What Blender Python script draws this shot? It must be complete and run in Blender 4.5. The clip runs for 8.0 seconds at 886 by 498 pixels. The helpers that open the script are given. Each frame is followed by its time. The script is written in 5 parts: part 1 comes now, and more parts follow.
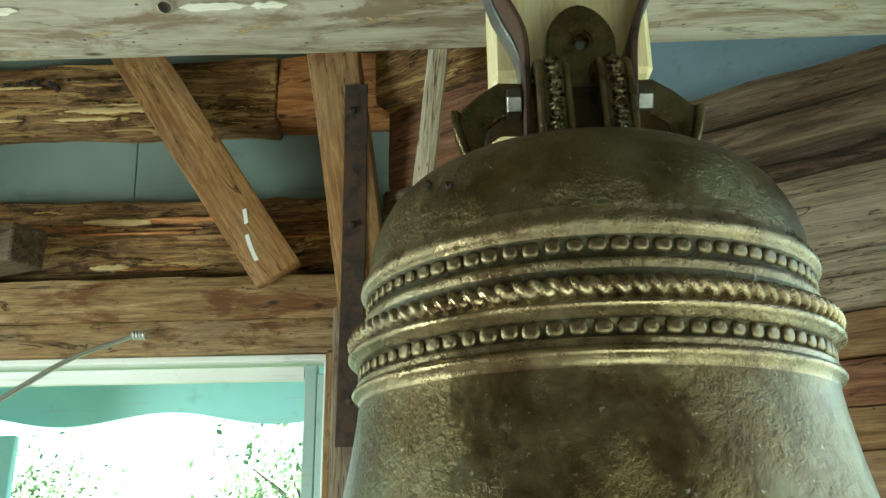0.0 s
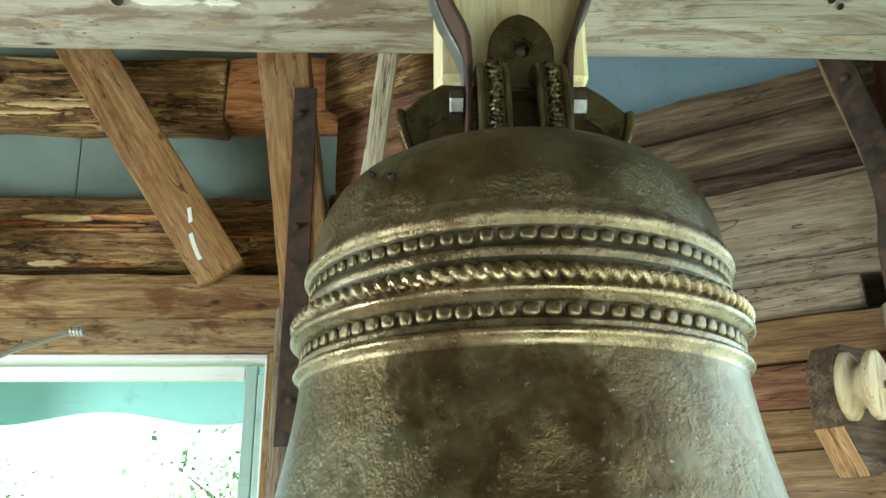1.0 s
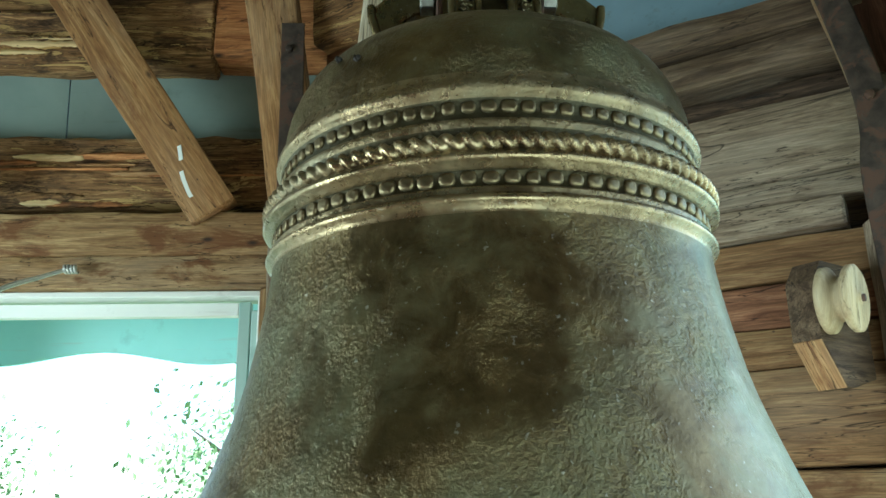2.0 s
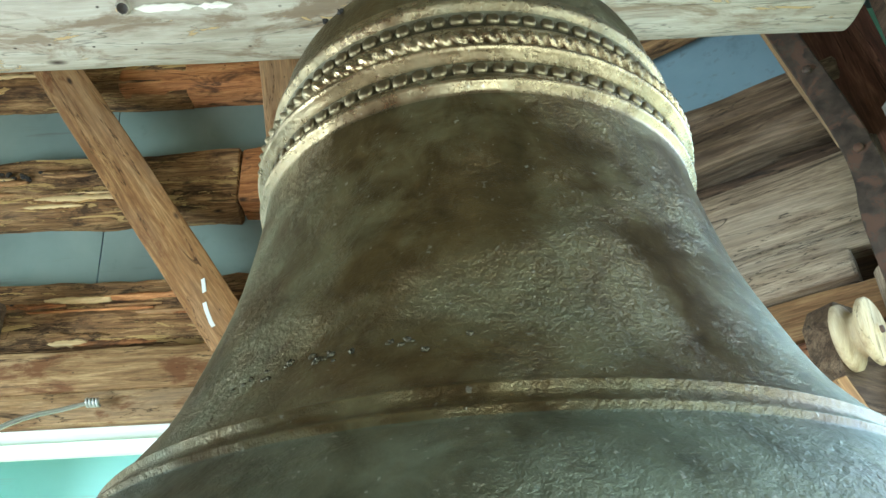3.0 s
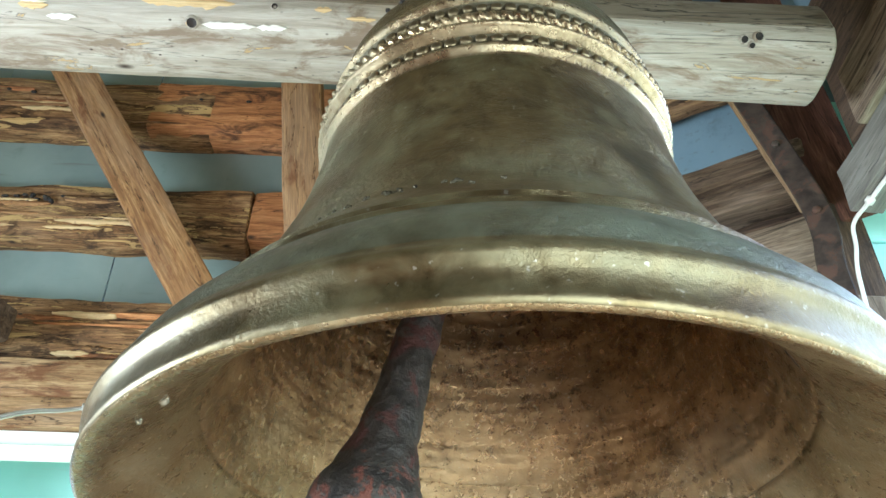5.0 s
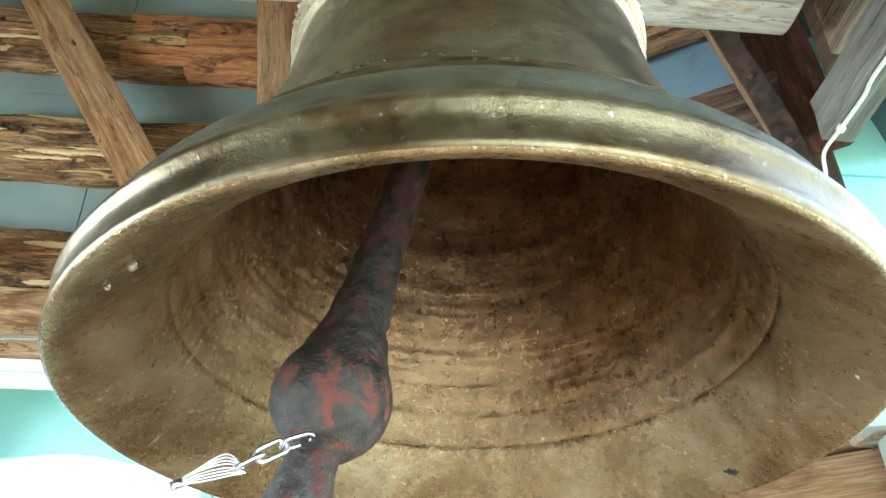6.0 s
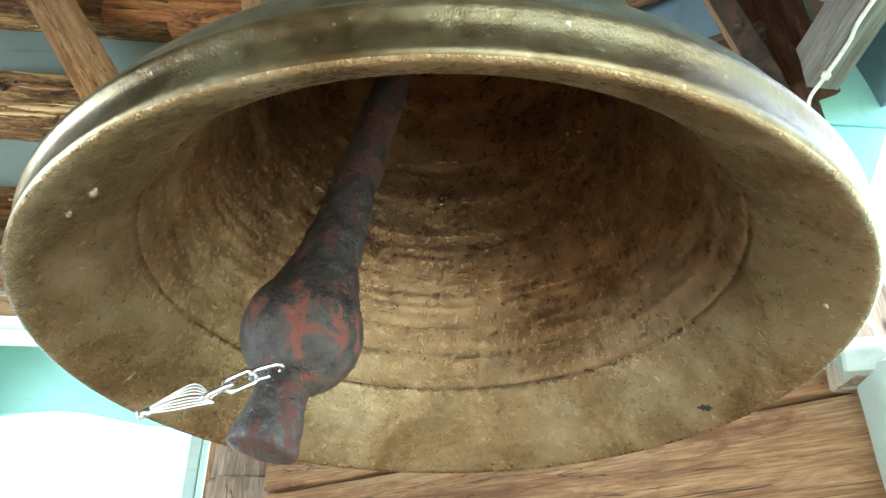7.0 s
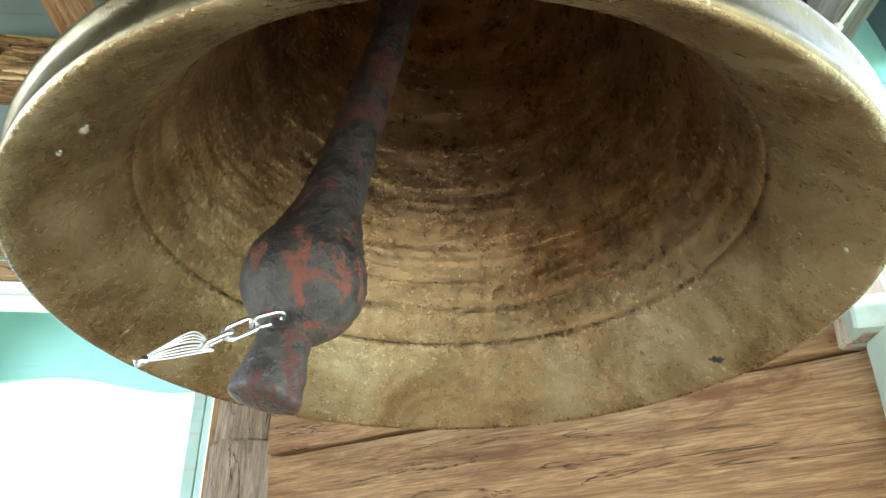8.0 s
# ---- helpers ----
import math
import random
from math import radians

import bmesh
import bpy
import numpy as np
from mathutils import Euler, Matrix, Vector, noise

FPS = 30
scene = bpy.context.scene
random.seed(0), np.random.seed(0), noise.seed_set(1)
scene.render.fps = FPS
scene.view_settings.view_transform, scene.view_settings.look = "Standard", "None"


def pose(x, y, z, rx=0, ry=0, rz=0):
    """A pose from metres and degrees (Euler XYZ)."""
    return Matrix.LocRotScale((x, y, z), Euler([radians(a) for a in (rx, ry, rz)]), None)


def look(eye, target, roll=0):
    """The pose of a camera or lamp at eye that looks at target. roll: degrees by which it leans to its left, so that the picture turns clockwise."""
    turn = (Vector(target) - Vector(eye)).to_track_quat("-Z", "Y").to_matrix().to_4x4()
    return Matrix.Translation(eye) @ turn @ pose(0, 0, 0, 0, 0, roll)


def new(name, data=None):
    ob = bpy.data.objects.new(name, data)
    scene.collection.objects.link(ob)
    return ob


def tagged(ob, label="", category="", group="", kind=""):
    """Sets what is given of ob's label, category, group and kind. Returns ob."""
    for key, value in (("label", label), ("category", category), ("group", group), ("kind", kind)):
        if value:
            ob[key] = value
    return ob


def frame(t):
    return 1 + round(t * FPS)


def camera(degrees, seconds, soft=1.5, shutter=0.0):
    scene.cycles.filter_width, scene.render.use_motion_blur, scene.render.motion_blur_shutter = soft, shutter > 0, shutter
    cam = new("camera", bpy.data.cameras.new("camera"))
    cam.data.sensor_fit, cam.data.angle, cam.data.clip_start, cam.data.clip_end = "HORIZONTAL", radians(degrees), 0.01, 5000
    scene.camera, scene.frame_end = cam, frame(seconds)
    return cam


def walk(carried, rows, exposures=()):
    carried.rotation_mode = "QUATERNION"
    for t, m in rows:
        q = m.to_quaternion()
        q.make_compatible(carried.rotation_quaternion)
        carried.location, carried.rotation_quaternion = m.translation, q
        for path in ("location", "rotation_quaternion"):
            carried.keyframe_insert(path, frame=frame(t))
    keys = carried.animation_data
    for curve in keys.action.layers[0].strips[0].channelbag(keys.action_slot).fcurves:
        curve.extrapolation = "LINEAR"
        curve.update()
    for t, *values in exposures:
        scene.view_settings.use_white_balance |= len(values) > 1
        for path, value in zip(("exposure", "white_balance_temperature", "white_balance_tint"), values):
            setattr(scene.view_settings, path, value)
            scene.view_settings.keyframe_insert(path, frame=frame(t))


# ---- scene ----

# ---------------------------------------------------------------- camera
cam = camera(56.12, 8.0)
ROWS = [
    (0, -0.1147, -0.8119, 2.0387, 2.00, 18.67, 0.74),
    (0.5, -0.1033, -0.8287, 2.0288, -1.14, 20.52, 0.51),
    (1, -0.1098, -0.8429, 2.0053, -2.07, 19.46, 0.45),
    (1.5, -0.1070, -0.8605, 1.9724, -2.44, 16.57, 0.50),
    (1.7, -0.0890, -0.8574, 1.9640, -2.16, 15.98, 0.47),
    (2.8, -0.0671, -0.7545, 1.7474, 0.04, 26.31, 3.19),
    (3, -0.0429, -0.7530, 1.6842, 1.31, 30.67, 2.73),
    (3.5, -0.0703, -0.7900, 1.5810, 0.97, 36.88, 1.25),
    (4, -0.1000, -0.8120, 1.5087, 0.23, 38.63, 0.08),
    (4.2, -0.1032, -0.8147, 1.4889, -0.20, 38.61, -0.27),
    (5.3, -0.0929, -0.7942, 1.4041, -3.57, 37.29, -0.69),
    (5.5, -0.0921, -0.7892, 1.3930, -3.99, 36.72, -0.61),
    (6, -0.0849, -0.7665, 1.3667, -4.40, 34.76, -0.48),
    (6.5, -0.0694, -0.7623, 1.3492, -4.68, 33.38, -0.21),
    (7, -0.0592, -0.7463, 1.3427, -4.58, 32.38, -0.07),
    (7.5, -0.0621, -0.7176, 1.3366, -4.48, 31.25, -0.04),
    (8, -0.0614, -0.7103, 1.3358, -4.38, 30.38, 0.16),
]
EXPOSURES = [(0.0, 1.88, 6100, -7), (0.5, 2.35, 6000, 3), (1.0, 2.23, 5900, 0), (1.7, 1.78, 5550, -7), (3.0, 2.62, 5400, 2), (4.2, 2.73, 5400, 11), (5.5, 2.82, 5450, 12), (8.0, 2.6, 5800, 9)]
walk(cam, [(t, pose(x, y, z, 90 + pitch, roll, yaw)) for t, x, y, z, yaw, pitch, roll in ROWS], EXPOSURES)

# ---------------------------------------------------------------- light
world = bpy.data.worlds.new("sky")
scene.world = world
world.use_nodes = True
wn = world.node_tree
sky = wn.nodes.new("ShaderNodeTexSky")
sky.sky_type = 'NISHITA'
sky.sun_disc = False
sky.sun_elevation = radians(60)
sky.sun_rotation = radians(115)
back = wn.nodes["Background"]
back.inputs["Strength"].default_value = 0.15
wn.links.new(sky.outputs[0], back.inputs[0])

sun = new("sun", bpy.data.lights.new("sun", 'SUN'))
sun.data.energy = 4.6
sun.data.angle = radians(0.5)
sun.data.color = (1.0, 0.95, 0.86)
sun.matrix_world = look((5, -2.0, 9.6), (0, 0, 0))


def window_light(name, at, toward, w, h, power, color=(0.93, 1.0, 0.97)):
    """The sky's light that comes in by one of the open windows."""
    ob = new(name, bpy.data.lights.new(name, 'AREA'))
    ob.data.shape, ob.data.size, ob.data.size_y = 'RECTANGLE', w, h
    ob.data.energy, ob.data.color = power, color
    ob.matrix_world = look(at, toward)
    return ob


window_light("sky_south_east", (0.39, -1.25, 1.38), (0.05, -0.77, 1.38), 1.3, 1.2, 7.4)
window_light("sky_east", (0.99, -0.08, 1.70), (0, -0.08, 1.55), 1.05, 1.4, 3.2)
window_light("sky_west", (-2.98, 0.0, 1.65), (0, 0.0, 1.5), 1.2, 1.5, 30)

# ---------------------------------------------------------------- helpers


def mat_new(name):
    m = bpy.data.materials.new(name)
    m.use_nodes = True
    nt = m.node_tree
    return m, nt, nt.nodes["Principled BSDF"]


def nd(nt, kind, **kw):
    n = nt.nodes.new(kind)
    for k, v in kw.items():
        n.inputs[k.replace("_", " ")].default_value = v
    return n


def ramp(nt, src, stops):
    r = nt.nodes.new("ShaderNodeValToRGB")
    e = r.color_ramp.elements
    while len(e) < len(stops):
        e.new(0.5)
    for i, (p, c) in enumerate(stops):
        e[i].position = p
        e[i].color = (*c, 1) if len(c) == 3 else c
    nt.links.new(src, r.inputs[0])
    return r


def grey(a):
    return (a, a, a)


def mixc(nt, fac, a, b, kind='MIX'):
    m = nt.nodes.new("ShaderNodeMix")
    m.data_type, m.blend_type = 'RGBA', kind
    for sock, v in ((m.inputs[0], fac), (m.inputs[6], a), (m.inputs[7], b)):
        if isinstance(v, bpy.types.NodeSocket):
            nt.links.new(v, sock)
        else:
            sock.default_value = v if isinstance(v, (int, float)) else (*v, 1)
    return m.outputs[2]


def coords(nt, scale, what="Object", vary=True):
    tc = nt.nodes.new("ShaderNodeTexCoord")
    mp = nt.nodes.new("ShaderNodeMapping")
    mp.inputs["Scale"].default_value = scale
    nt.links.new(tc.outputs[what], mp.inputs["Vector"])
    if vary:
        oi = nt.nodes.new("ShaderNodeObjectInfo")
        mul = nt.nodes.new("ShaderNodeMath")
        mul.operation = 'MULTIPLY'
        mul.inputs[1].default_value = 37.0
        nt.links.new(oi.outputs["Random"], mul.inputs[0])
        nt.links.new(mul.outputs[0], mp.inputs["Location"])
    return mp.outputs[0]


def tex(nt, vec, scale, detail=4.0, rough=0.55, dist=0.0):
    n = nd(nt, "ShaderNodeTexNoise", Scale=scale, Detail=detail, Roughness=rough, Distortion=dist)
    nt.links.new(vec, n.inputs["Vector"])
    return n.outputs["Fac"]


def bump(nt, bsdf, parts):
    """parts: (height socket, strength, distance)"""
    last = None
    for hgt, st, di in parts:
        b = nd(nt, "ShaderNodeBump", Strength=st, Distance=di)
        nt.links.new(hgt, b.inputs["Height"])
        if last:
            nt.links.new(last, b.inputs["Normal"])
        last = b.outputs[0]
    nt.links.new(last, bsdf.inputs["Normal"])


def wood(name, dark, mid, light, stain=(0.05, 0.03, 0.02), stain_at=0.62, bare=None, rough=0.75, fine=1.0, relief=0.004, knots=True, crack=1.0, bare_at=0.60, greying=0.3, patch=(4.0, 15, 15), fibres=0.6):
    """Old wood, grain along the piece's own x."""
    m, nt, b = mat_new(name)
    v = coords(nt, (1, 1, 1))
    grain = tex(nt, coords(nt, (1.5, 17, 17)), 2.6 * fine, 8, 0.72, 0.9)
    fibre = tex(nt, coords(nt, (5, 120, 120)), 2.4, 4, 0.65)
    col = ramp(nt, grain, [(0.36, dark), (0.5, mid), (0.64, light)]).outputs[0]
    col = mixc(nt, ramp(nt, fibre, [(0.40, grey(fibres)), (0.58, grey(0))]).outputs[0], col, tuple(c * 0.45 for c in mid))
    # greying and large stains
    gr = tex(nt, coords(nt, (0.9, 3.0, 3.0)), 1.5, 5, 0.65)
    col = mixc(nt, ramp(nt, gr, [(0.48, grey(0)), (0.66, grey(greying))]).outputs[0], col, tuple(0.5 * (a + c) for a, c in zip(light, (0.4, 0.38, 0.34))))
    st = tex(nt, coords(nt, (2.2, 6.5, 6.5)), 1.8, 7, 0.68, 0.6)
    col = mixc(nt, ramp(nt, st, [(stain_at - 0.04, grey(0)), (stain_at + 0.05, grey(0.85))]).outputs[0], col, stain)
    hts = [(grain, 0.7, relief), (fibre, 0.45, relief * 0.4)]
    if bare:
        bp = tex(nt, coords(nt, patch), 1.5, 7, 0.66, 1.1)
        mask = ramp(nt, bp, [(bare_at, grey(0)), (bare_at + 0.012, grey(1))]).outputs[0]
        col = mixc(nt, mask, col, mixc(nt, grain, bare, tuple(c * 0.5 for c in bare)))
        hts.append((mask, -0.9, relief * 1.2))
        rim = ramp(nt, bp, [(bare_at - 0.015, grey(0)), (bare_at - 0.002, grey(0.85)), (bare_at + 0.006, grey(0))]).outputs[0]
        col = mixc(nt, rim, col, tuple(c * 0.35 for c in dark))
    if knots:
        vo = nd(nt, "ShaderNodeTexVoronoi", Scale=1.0)
        vo.inputs["Randomness"].default_value = 1.0
        nt.links.new(coords(nt, (5, 11, 11)), vo.inputs["Vector"])
        kn = ramp(nt, vo.outputs["Distance"], [(0.04, grey(1)), (0.12, grey(0.0))]).outputs[0]
        col = mixc(nt, kn, col, (0.035, 0.02, 0.012))
    # drying cracks
    ck = tex(nt, coords(nt, (0.55, 7, 7)), 1.7, 5, 0.6, 1.0)
    line = ramp(nt, ck, [(0.492, grey(0)), (0.5, grey(0.95 * crack)), (0.508, grey(0))]).outputs[0]
    col = mixc(nt, line, col, tuple(c * 0.18 for c in dark))
    hts.append((line, -0.8, relief))
    # worm holes and nail heads
    sp = nd(nt, "ShaderNodeTexVoronoi", Scale=34.0)
    nt.links.new(coords(nt, (0.7, 1, 1)), sp.inputs["Vector"])
    dots = ramp(nt, sp.outputs["Distance"], [(0.05, grey(0.9)), (0.10, grey(0))]).outputs[0]
    dotm = ramp(nt, tex(nt, v, 3.2, 3), [(0.5, grey(0)), (0.58, grey(1))]).outputs[0]
    col = mixc(nt, mixc(nt, 1.0, dots, dotm, 'MULTIPLY'), col, (0.03, 0.02, 0.015))
    nt.links.new(col, b.inputs["Base Color"])
    b.inputs["Roughness"].default_value = rough
    b.inputs["Specular IOR Level"].default_value = 0.25
    bump(nt, b, hts)
    return m


def paint(name, a, c, worn, rough=0.6):
    m, nt, b = mat_new(name)
    v = coords(nt, (1, 1, 1))
    n1 = tex(nt, v, 3.0, 5, 0.6, 0.3)
    n2 = tex(nt, coords(nt, (2, 30, 30)), 1.5, 5, 0.6)
    col = ramp(nt, n1, [(0.3, a), (0.7, c)]).outputs[0]
    col = mixc(nt, ramp(nt, n2, [(0.60, grey(0)), (0.75, grey(0.8))]).outputs[0], col, worn)
    st = tex(nt, v, 9.0, 6, 0.65)
    col = mixc(nt, ramp(nt, st, [(0.60, grey(0)), (0.8, grey(0.5))]).outputs[0], col, tuple(x * 0.4 for x in a))
    nt.links.new(col, b.inputs["Base Color"])
    b.inputs["Roughness"].default_value = rough
    bump(nt, b, [(n2, 0.25, 0.002), (st, 0.2, 0.001)])
    return m


def bronze(name, a, c, patina, patina_at, rough=(0.28, 0.5), pits=0.5, cast=False, metal=0.9, mask_max=0.6):
    """Old bronze with patina; cast: the rough sand-cast inside, worn pale towards the rim."""
    m, nt, b = mat_new(name)
    v = coords(nt, (1, 1, 1), vary=False)
    big = tex(nt, v, 7.5, 7, 0.66, 0.3)
    fine = tex(nt, v, 95, 5, 0.7)
    mid = tex(nt, v, 24, 7, 0.7, 0.5)
    col = ramp(nt, mid, [(0.33, a), (0.66, c)]).outputs[0]
    pm = nt.nodes.new("ShaderNodeMath")
    pm.operation = 'MULTIPLY_ADD'
    pm.inputs[1].default_value = 0.5
    nt.links.new(mid, pm.inputs[0])
    nt.links.new(big, pm.inputs[2])
    pmask = ramp(nt, pm.outputs[0], [(patina_at - 0.08, grey(0)), (patina_at + 0.26, grey(mask_max))]).outputs[0]
    col = mixc(nt, pmask, col, patina)
    low, high = rough
    rr = ramp(nt, fine, [(0.35, grey(low)), (0.7, grey(high))]).outputs[0]
    grit = tex(nt, v, 170, 5, 0.7)
    # the casting skin is gritty in some places and smooth in others
    where = ramp(nt, tex(nt, v, 6.5, 4, 0.6, 0.4), [(0.42, grey(0.12)), (0.60, grey(1))]).outputs[0]
    gritty = [mixc(nt, where, grey(0.5), h) for h in (mid, fine, grit)]
    hs = [(gritty[0], pits * 0.16, 0.004), (gritty[1], pits * 0.8, 0.003), (gritty[2], pits * 0.8, 0.0024)]
    if cast:
        band = tex(nt, coords(nt, (2.2, 2.2, 10), vary=False), 2.3, 3, 0.55, 0.4)
        col = mixc(nt, ramp(nt, band, [(0.40, grey(0.5)), (0.6, grey(0))]).outputs[0], col, tuple(x * 0.6 for x in a))
        sand = tex(nt, v, 150, 5, 0.7)
        clods = tex(nt, v, 60, 6, 0.75, 0.3)
        hs += [(band, 0.35, 0.012), (clods, 0.6, 0.0030), (sand, 0.8, 0.0018)]
        sep = nt.nodes.new("ShaderNodeSeparateXYZ")
        nt.links.new(v, sep.inputs[0])
        addn = nt.nodes.new("ShaderNodeMath")
        addn.operation = 'MULTIPLY_ADD'
        addn.inputs[1].default_value = 0.05
        nt.links.new(big, addn.inputs[0])
        nt.links.new(sep.outputs["Z"], addn.inputs[2])
        worn = ramp(nt, addn.outputs[0], [(0.075, grey(0.9)), (0.12, grey(0.45)), (0.24, grey(0))]).outputs[0]
        patchy = ramp(nt, tex(nt, v, 8.0, 7, 0.68, 0.7), [(0.40, (0.13, 0.095, 0.045)), (0.5, (0.23, 0.18, 0.095)), (0.62, (0.31, 0.27, 0.165))]).outputs[0]
        col = mixc(nt, worn, col, mixc(nt, ramp(nt, mid, [(0.35, grey(0.5)), (0.6, grey(0))]).outputs[0], patchy, (0.20, 0.165, 0.085)))
    dust = ramp(nt, tex(nt, v, 190, 2, 0.5), [(0.68, grey(0)), (0.75, grey(0.4))]).outputs[0]
    col = mixc(nt, dust, col, (0.42, 0.4, 0.34))
    # edges rubbed bright
    geo = nt.nodes.new("ShaderNodeNewGeometry")
    rub = ramp(nt, geo.outputs["Pointiness"], [(0.515, grey(0)), (0.57, grey(0.3))]).outputs[0]
    rub = mixc(nt, 1.0, rub, ramp(nt, mid, [(0.35, grey(0.25)), (0.6, grey(1))]).outputs[0], 'MULTIPLY')
    col = mixc(nt, rub, col, tuple(min(0.62, x * 1.55) for x in c))
    rr = mixc(nt, rub, rr, grey(low * 0.8))
    nt.links.new(col, b.inputs["Base Color"])
    nt.links.new(mixc(nt, pmask, rr, grey(min(0.7, high + 0.12))), b.inputs["Roughness"])
    nt.links.new(mixc(nt, pmask, grey(metal), grey(metal * 0.4)), b.inputs["Metallic"])
    bump(nt, b, hs)
    return m


def metal(name, a, c, rough=0.5, metallic=0.9, rust=None, scale=20.0, relief=0.002, rust_at=0.53):
    m, nt, b = mat_new(name)
    v = coords(nt, (1, 1, 1))
    n1 = tex(nt, v, scale, 6, 0.65, 0.3)
    n2 = tex(nt, v, scale * 6, 4, 0.6)
    col = ramp(nt, n1, [(0.35, a), (0.65, c)]).outputs[0]
    b.inputs["Metallic"].default_value = metallic
    if rust:
        mask = ramp(nt, tex(nt, v, scale * 0.55, 6, 0.7, 0.6), [(rust_at, grey(0)), (rust_at + 0.05, grey(1))]).outputs[0]
        col = mixc(nt, mask, col, rust)
        nt.links.new(mixc(nt, mask, grey(metallic), grey(0.0)), b.inputs["Metallic"])
        nt.links.new(mixc(nt, mask, grey(rough), grey(0.85)), b.inputs["Roughness"])
    else:
        b.inputs["Roughness"].default_value = rough
    nt.links.new(col, b.inputs["Base Color"])
    bump(nt, b, [(n1, 0.5, relief), (n2, 0.4, relief * 0.4)])
    return m


# ---------------------------------------------------------------- materials
BEAM_WOOD = wood("weathered_beam", (0.261, 0.225, 0.167), (0.360, 0.320, 0.252), (0.441, 0.405, 0.333), crack=0.7, fine=0.8, stain=(0.17, 0.12, 0.075), stain_at=0.555, bare=(0.52, 0.36, 0.17), relief=0.005, greying=0.5, patch=(3.5, 14, 14), bare_at=0.655, fibres=0.16)
HEWN_WOOD = wood("hewn_beam_top", (0.144, 0.112, 0.072), (0.209, 0.169, 0.119), (0.266, 0.223, 0.162), crack=1.0, fine=0.8, stain=(0.094, 0.065, 0.040), stain_at=0.60, relief=0.005, greying=0.3, fibres=0.3)
FLAKE_WOOD = wood("flaked_bare_wood", (0.44, 0.29, 0.13), (0.60, 0.42, 0.20), (0.70, 0.54, 0.29), stain=(0.34, 0.2, 0.08), stain_at=0.62, relief=0.004, knots=False, crack=0.3, greying=0.1, fibres=0.25)
CHALK_WOOD = wood("whitish_splinter", (0.60, 0.56, 0.46), (0.72, 0.68, 0.58), (0.80, 0.77, 0.68), stain=(0.45, 0.36, 0.24), stain_at=0.64, relief=0.004, knots=False, crack=0.3, greying=0.2, fibres=0.25)
LOG_WOOD = wood("brown_log", (0.05, 0.023, 0.008), (0.28, 0.145, 0.055), (0.54, 0.33, 0.14), stain=(0.035, 0.018, 0.008), stain_at=0.56, bare=(0.62, 0.40, 0.15), relief=0.014, bare_at=0.57, patch=(2.0, 13, 13), greying=0.15)
ORANGE_WOOD = wood("orange_plank", (0.20, 0.07, 0.02), (0.46, 0.19, 0.065), (0.62, 0.30, 0.11), stain=(0.05, 0.022, 0.01), stain_at=0.58, relief=0.006, greying=0.1)
LINTEL_WOOD = wood("lintel_wood", (0.136, 0.072, 0.028), (0.296, 0.176, 0.076), (0.440, 0.296, 0.140), stain=(0.12, 0.045, 0.015), stain_at=0.57, relief=0.005, greying=0.25)
BRACE_WOOD = wood("brace_wood", (0.180, 0.082, 0.029), (0.320, 0.164, 0.061), (0.443, 0.262, 0.111), stain=(0.14, 0.052, 0.018), stain_at=0.62, relief=0.003, greying=0.2)
GREY_WOOD = wood("grey_timber", (0.098, 0.066, 0.041), (0.232, 0.168, 0.113), (0.344, 0.269, 0.191), stain=(0.10, 0.06, 0.035), stain_at=0.64, relief=0.005)
ASH_WOOD = wood("ash_grey_timber", (0.086, 0.079, 0.065), (0.156, 0.145, 0.122), (0.207, 0.197, 0.168), stain=(0.12, 0.10, 0.07), stain_at=0.62, relief=0.004, fibres=0.3)
# near-black wood for added pieces that close gaps and stand in for shade
DARK_WOOD = wood("dark_gap_timber", (0.03, 0.018, 0.012), (0.075, 0.045, 0.026), (0.14, 0.085, 0.05), stain=(0.02, 0.013, 0.01), relief=0.005, greying=0.1)
PALE_WOOD = wood("pale_strut", (0.38, 0.29, 0.19), (0.56, 0.46, 0.33), (0.68, 0.60, 0.47), stain=(0.34, 0.2, 0.1), stain_at=0.66, relief=0.003, knots=False)
NEW_WOOD = wood("fresh_wood", (0.66, 0.52, 0.25), (0.80, 0.68, 0.39), (0.88, 0.80, 0.55), stain=(0.6, 0.42, 0.18), stain_at=0.70, rough=0.5, relief=0.002, knots=False, greying=0.0, fibres=0.15, crack=0.2)
BOARD_WOOD = wood("wall_board", (0.096, 0.044, 0.016), (0.211, 0.115, 0.048), (0.288, 0.179, 0.083), stain=(0.10, 0.042, 0.016), stain_at=0.62, relief=0.003, greying=0.15)
RED_WOOD = wood("red_brown_plank", (0.10, 0.040, 0.02), (0.21, 0.092, 0.045), (0.32, 0.16, 0.085), stain=(0.045, 0.02, 0.012), relief=0.005, greying=0.15)
BROWN_WOOD = wood("brown_split_timber", (0.039, 0.022, 0.012), (0.111, 0.070, 0.040), (0.189, 0.130, 0.081), stain=(0.03, 0.018, 0.01), stain_at=0.6, relief=0.007, greying=0.2)
SOOT_WOOD = wood("dark_red_plank", (0.04, 0.016, 0.010), (0.085, 0.034, 0.02), (0.14, 0.065, 0.038), stain=(0.02, 0.01, 0.007), relief=0.004, greying=0.0, rough=0.9)
FLOOR_WOOD = wood("floor_plank", (0.42, 0.34, 0.24), (0.58, 0.49, 0.37), (0.7, 0.62, 0.5), relief=0.003)
WHEEL_WOOD = wood("pulley_wood", (0.31, 0.22, 0.12), (0.42, 0.32, 0.18), (0.49, 0.39, 0.25), stain=(0.28, 0.17, 0.08), stain_at=0.66, relief=0.002, knots=False, fibres=0.3)
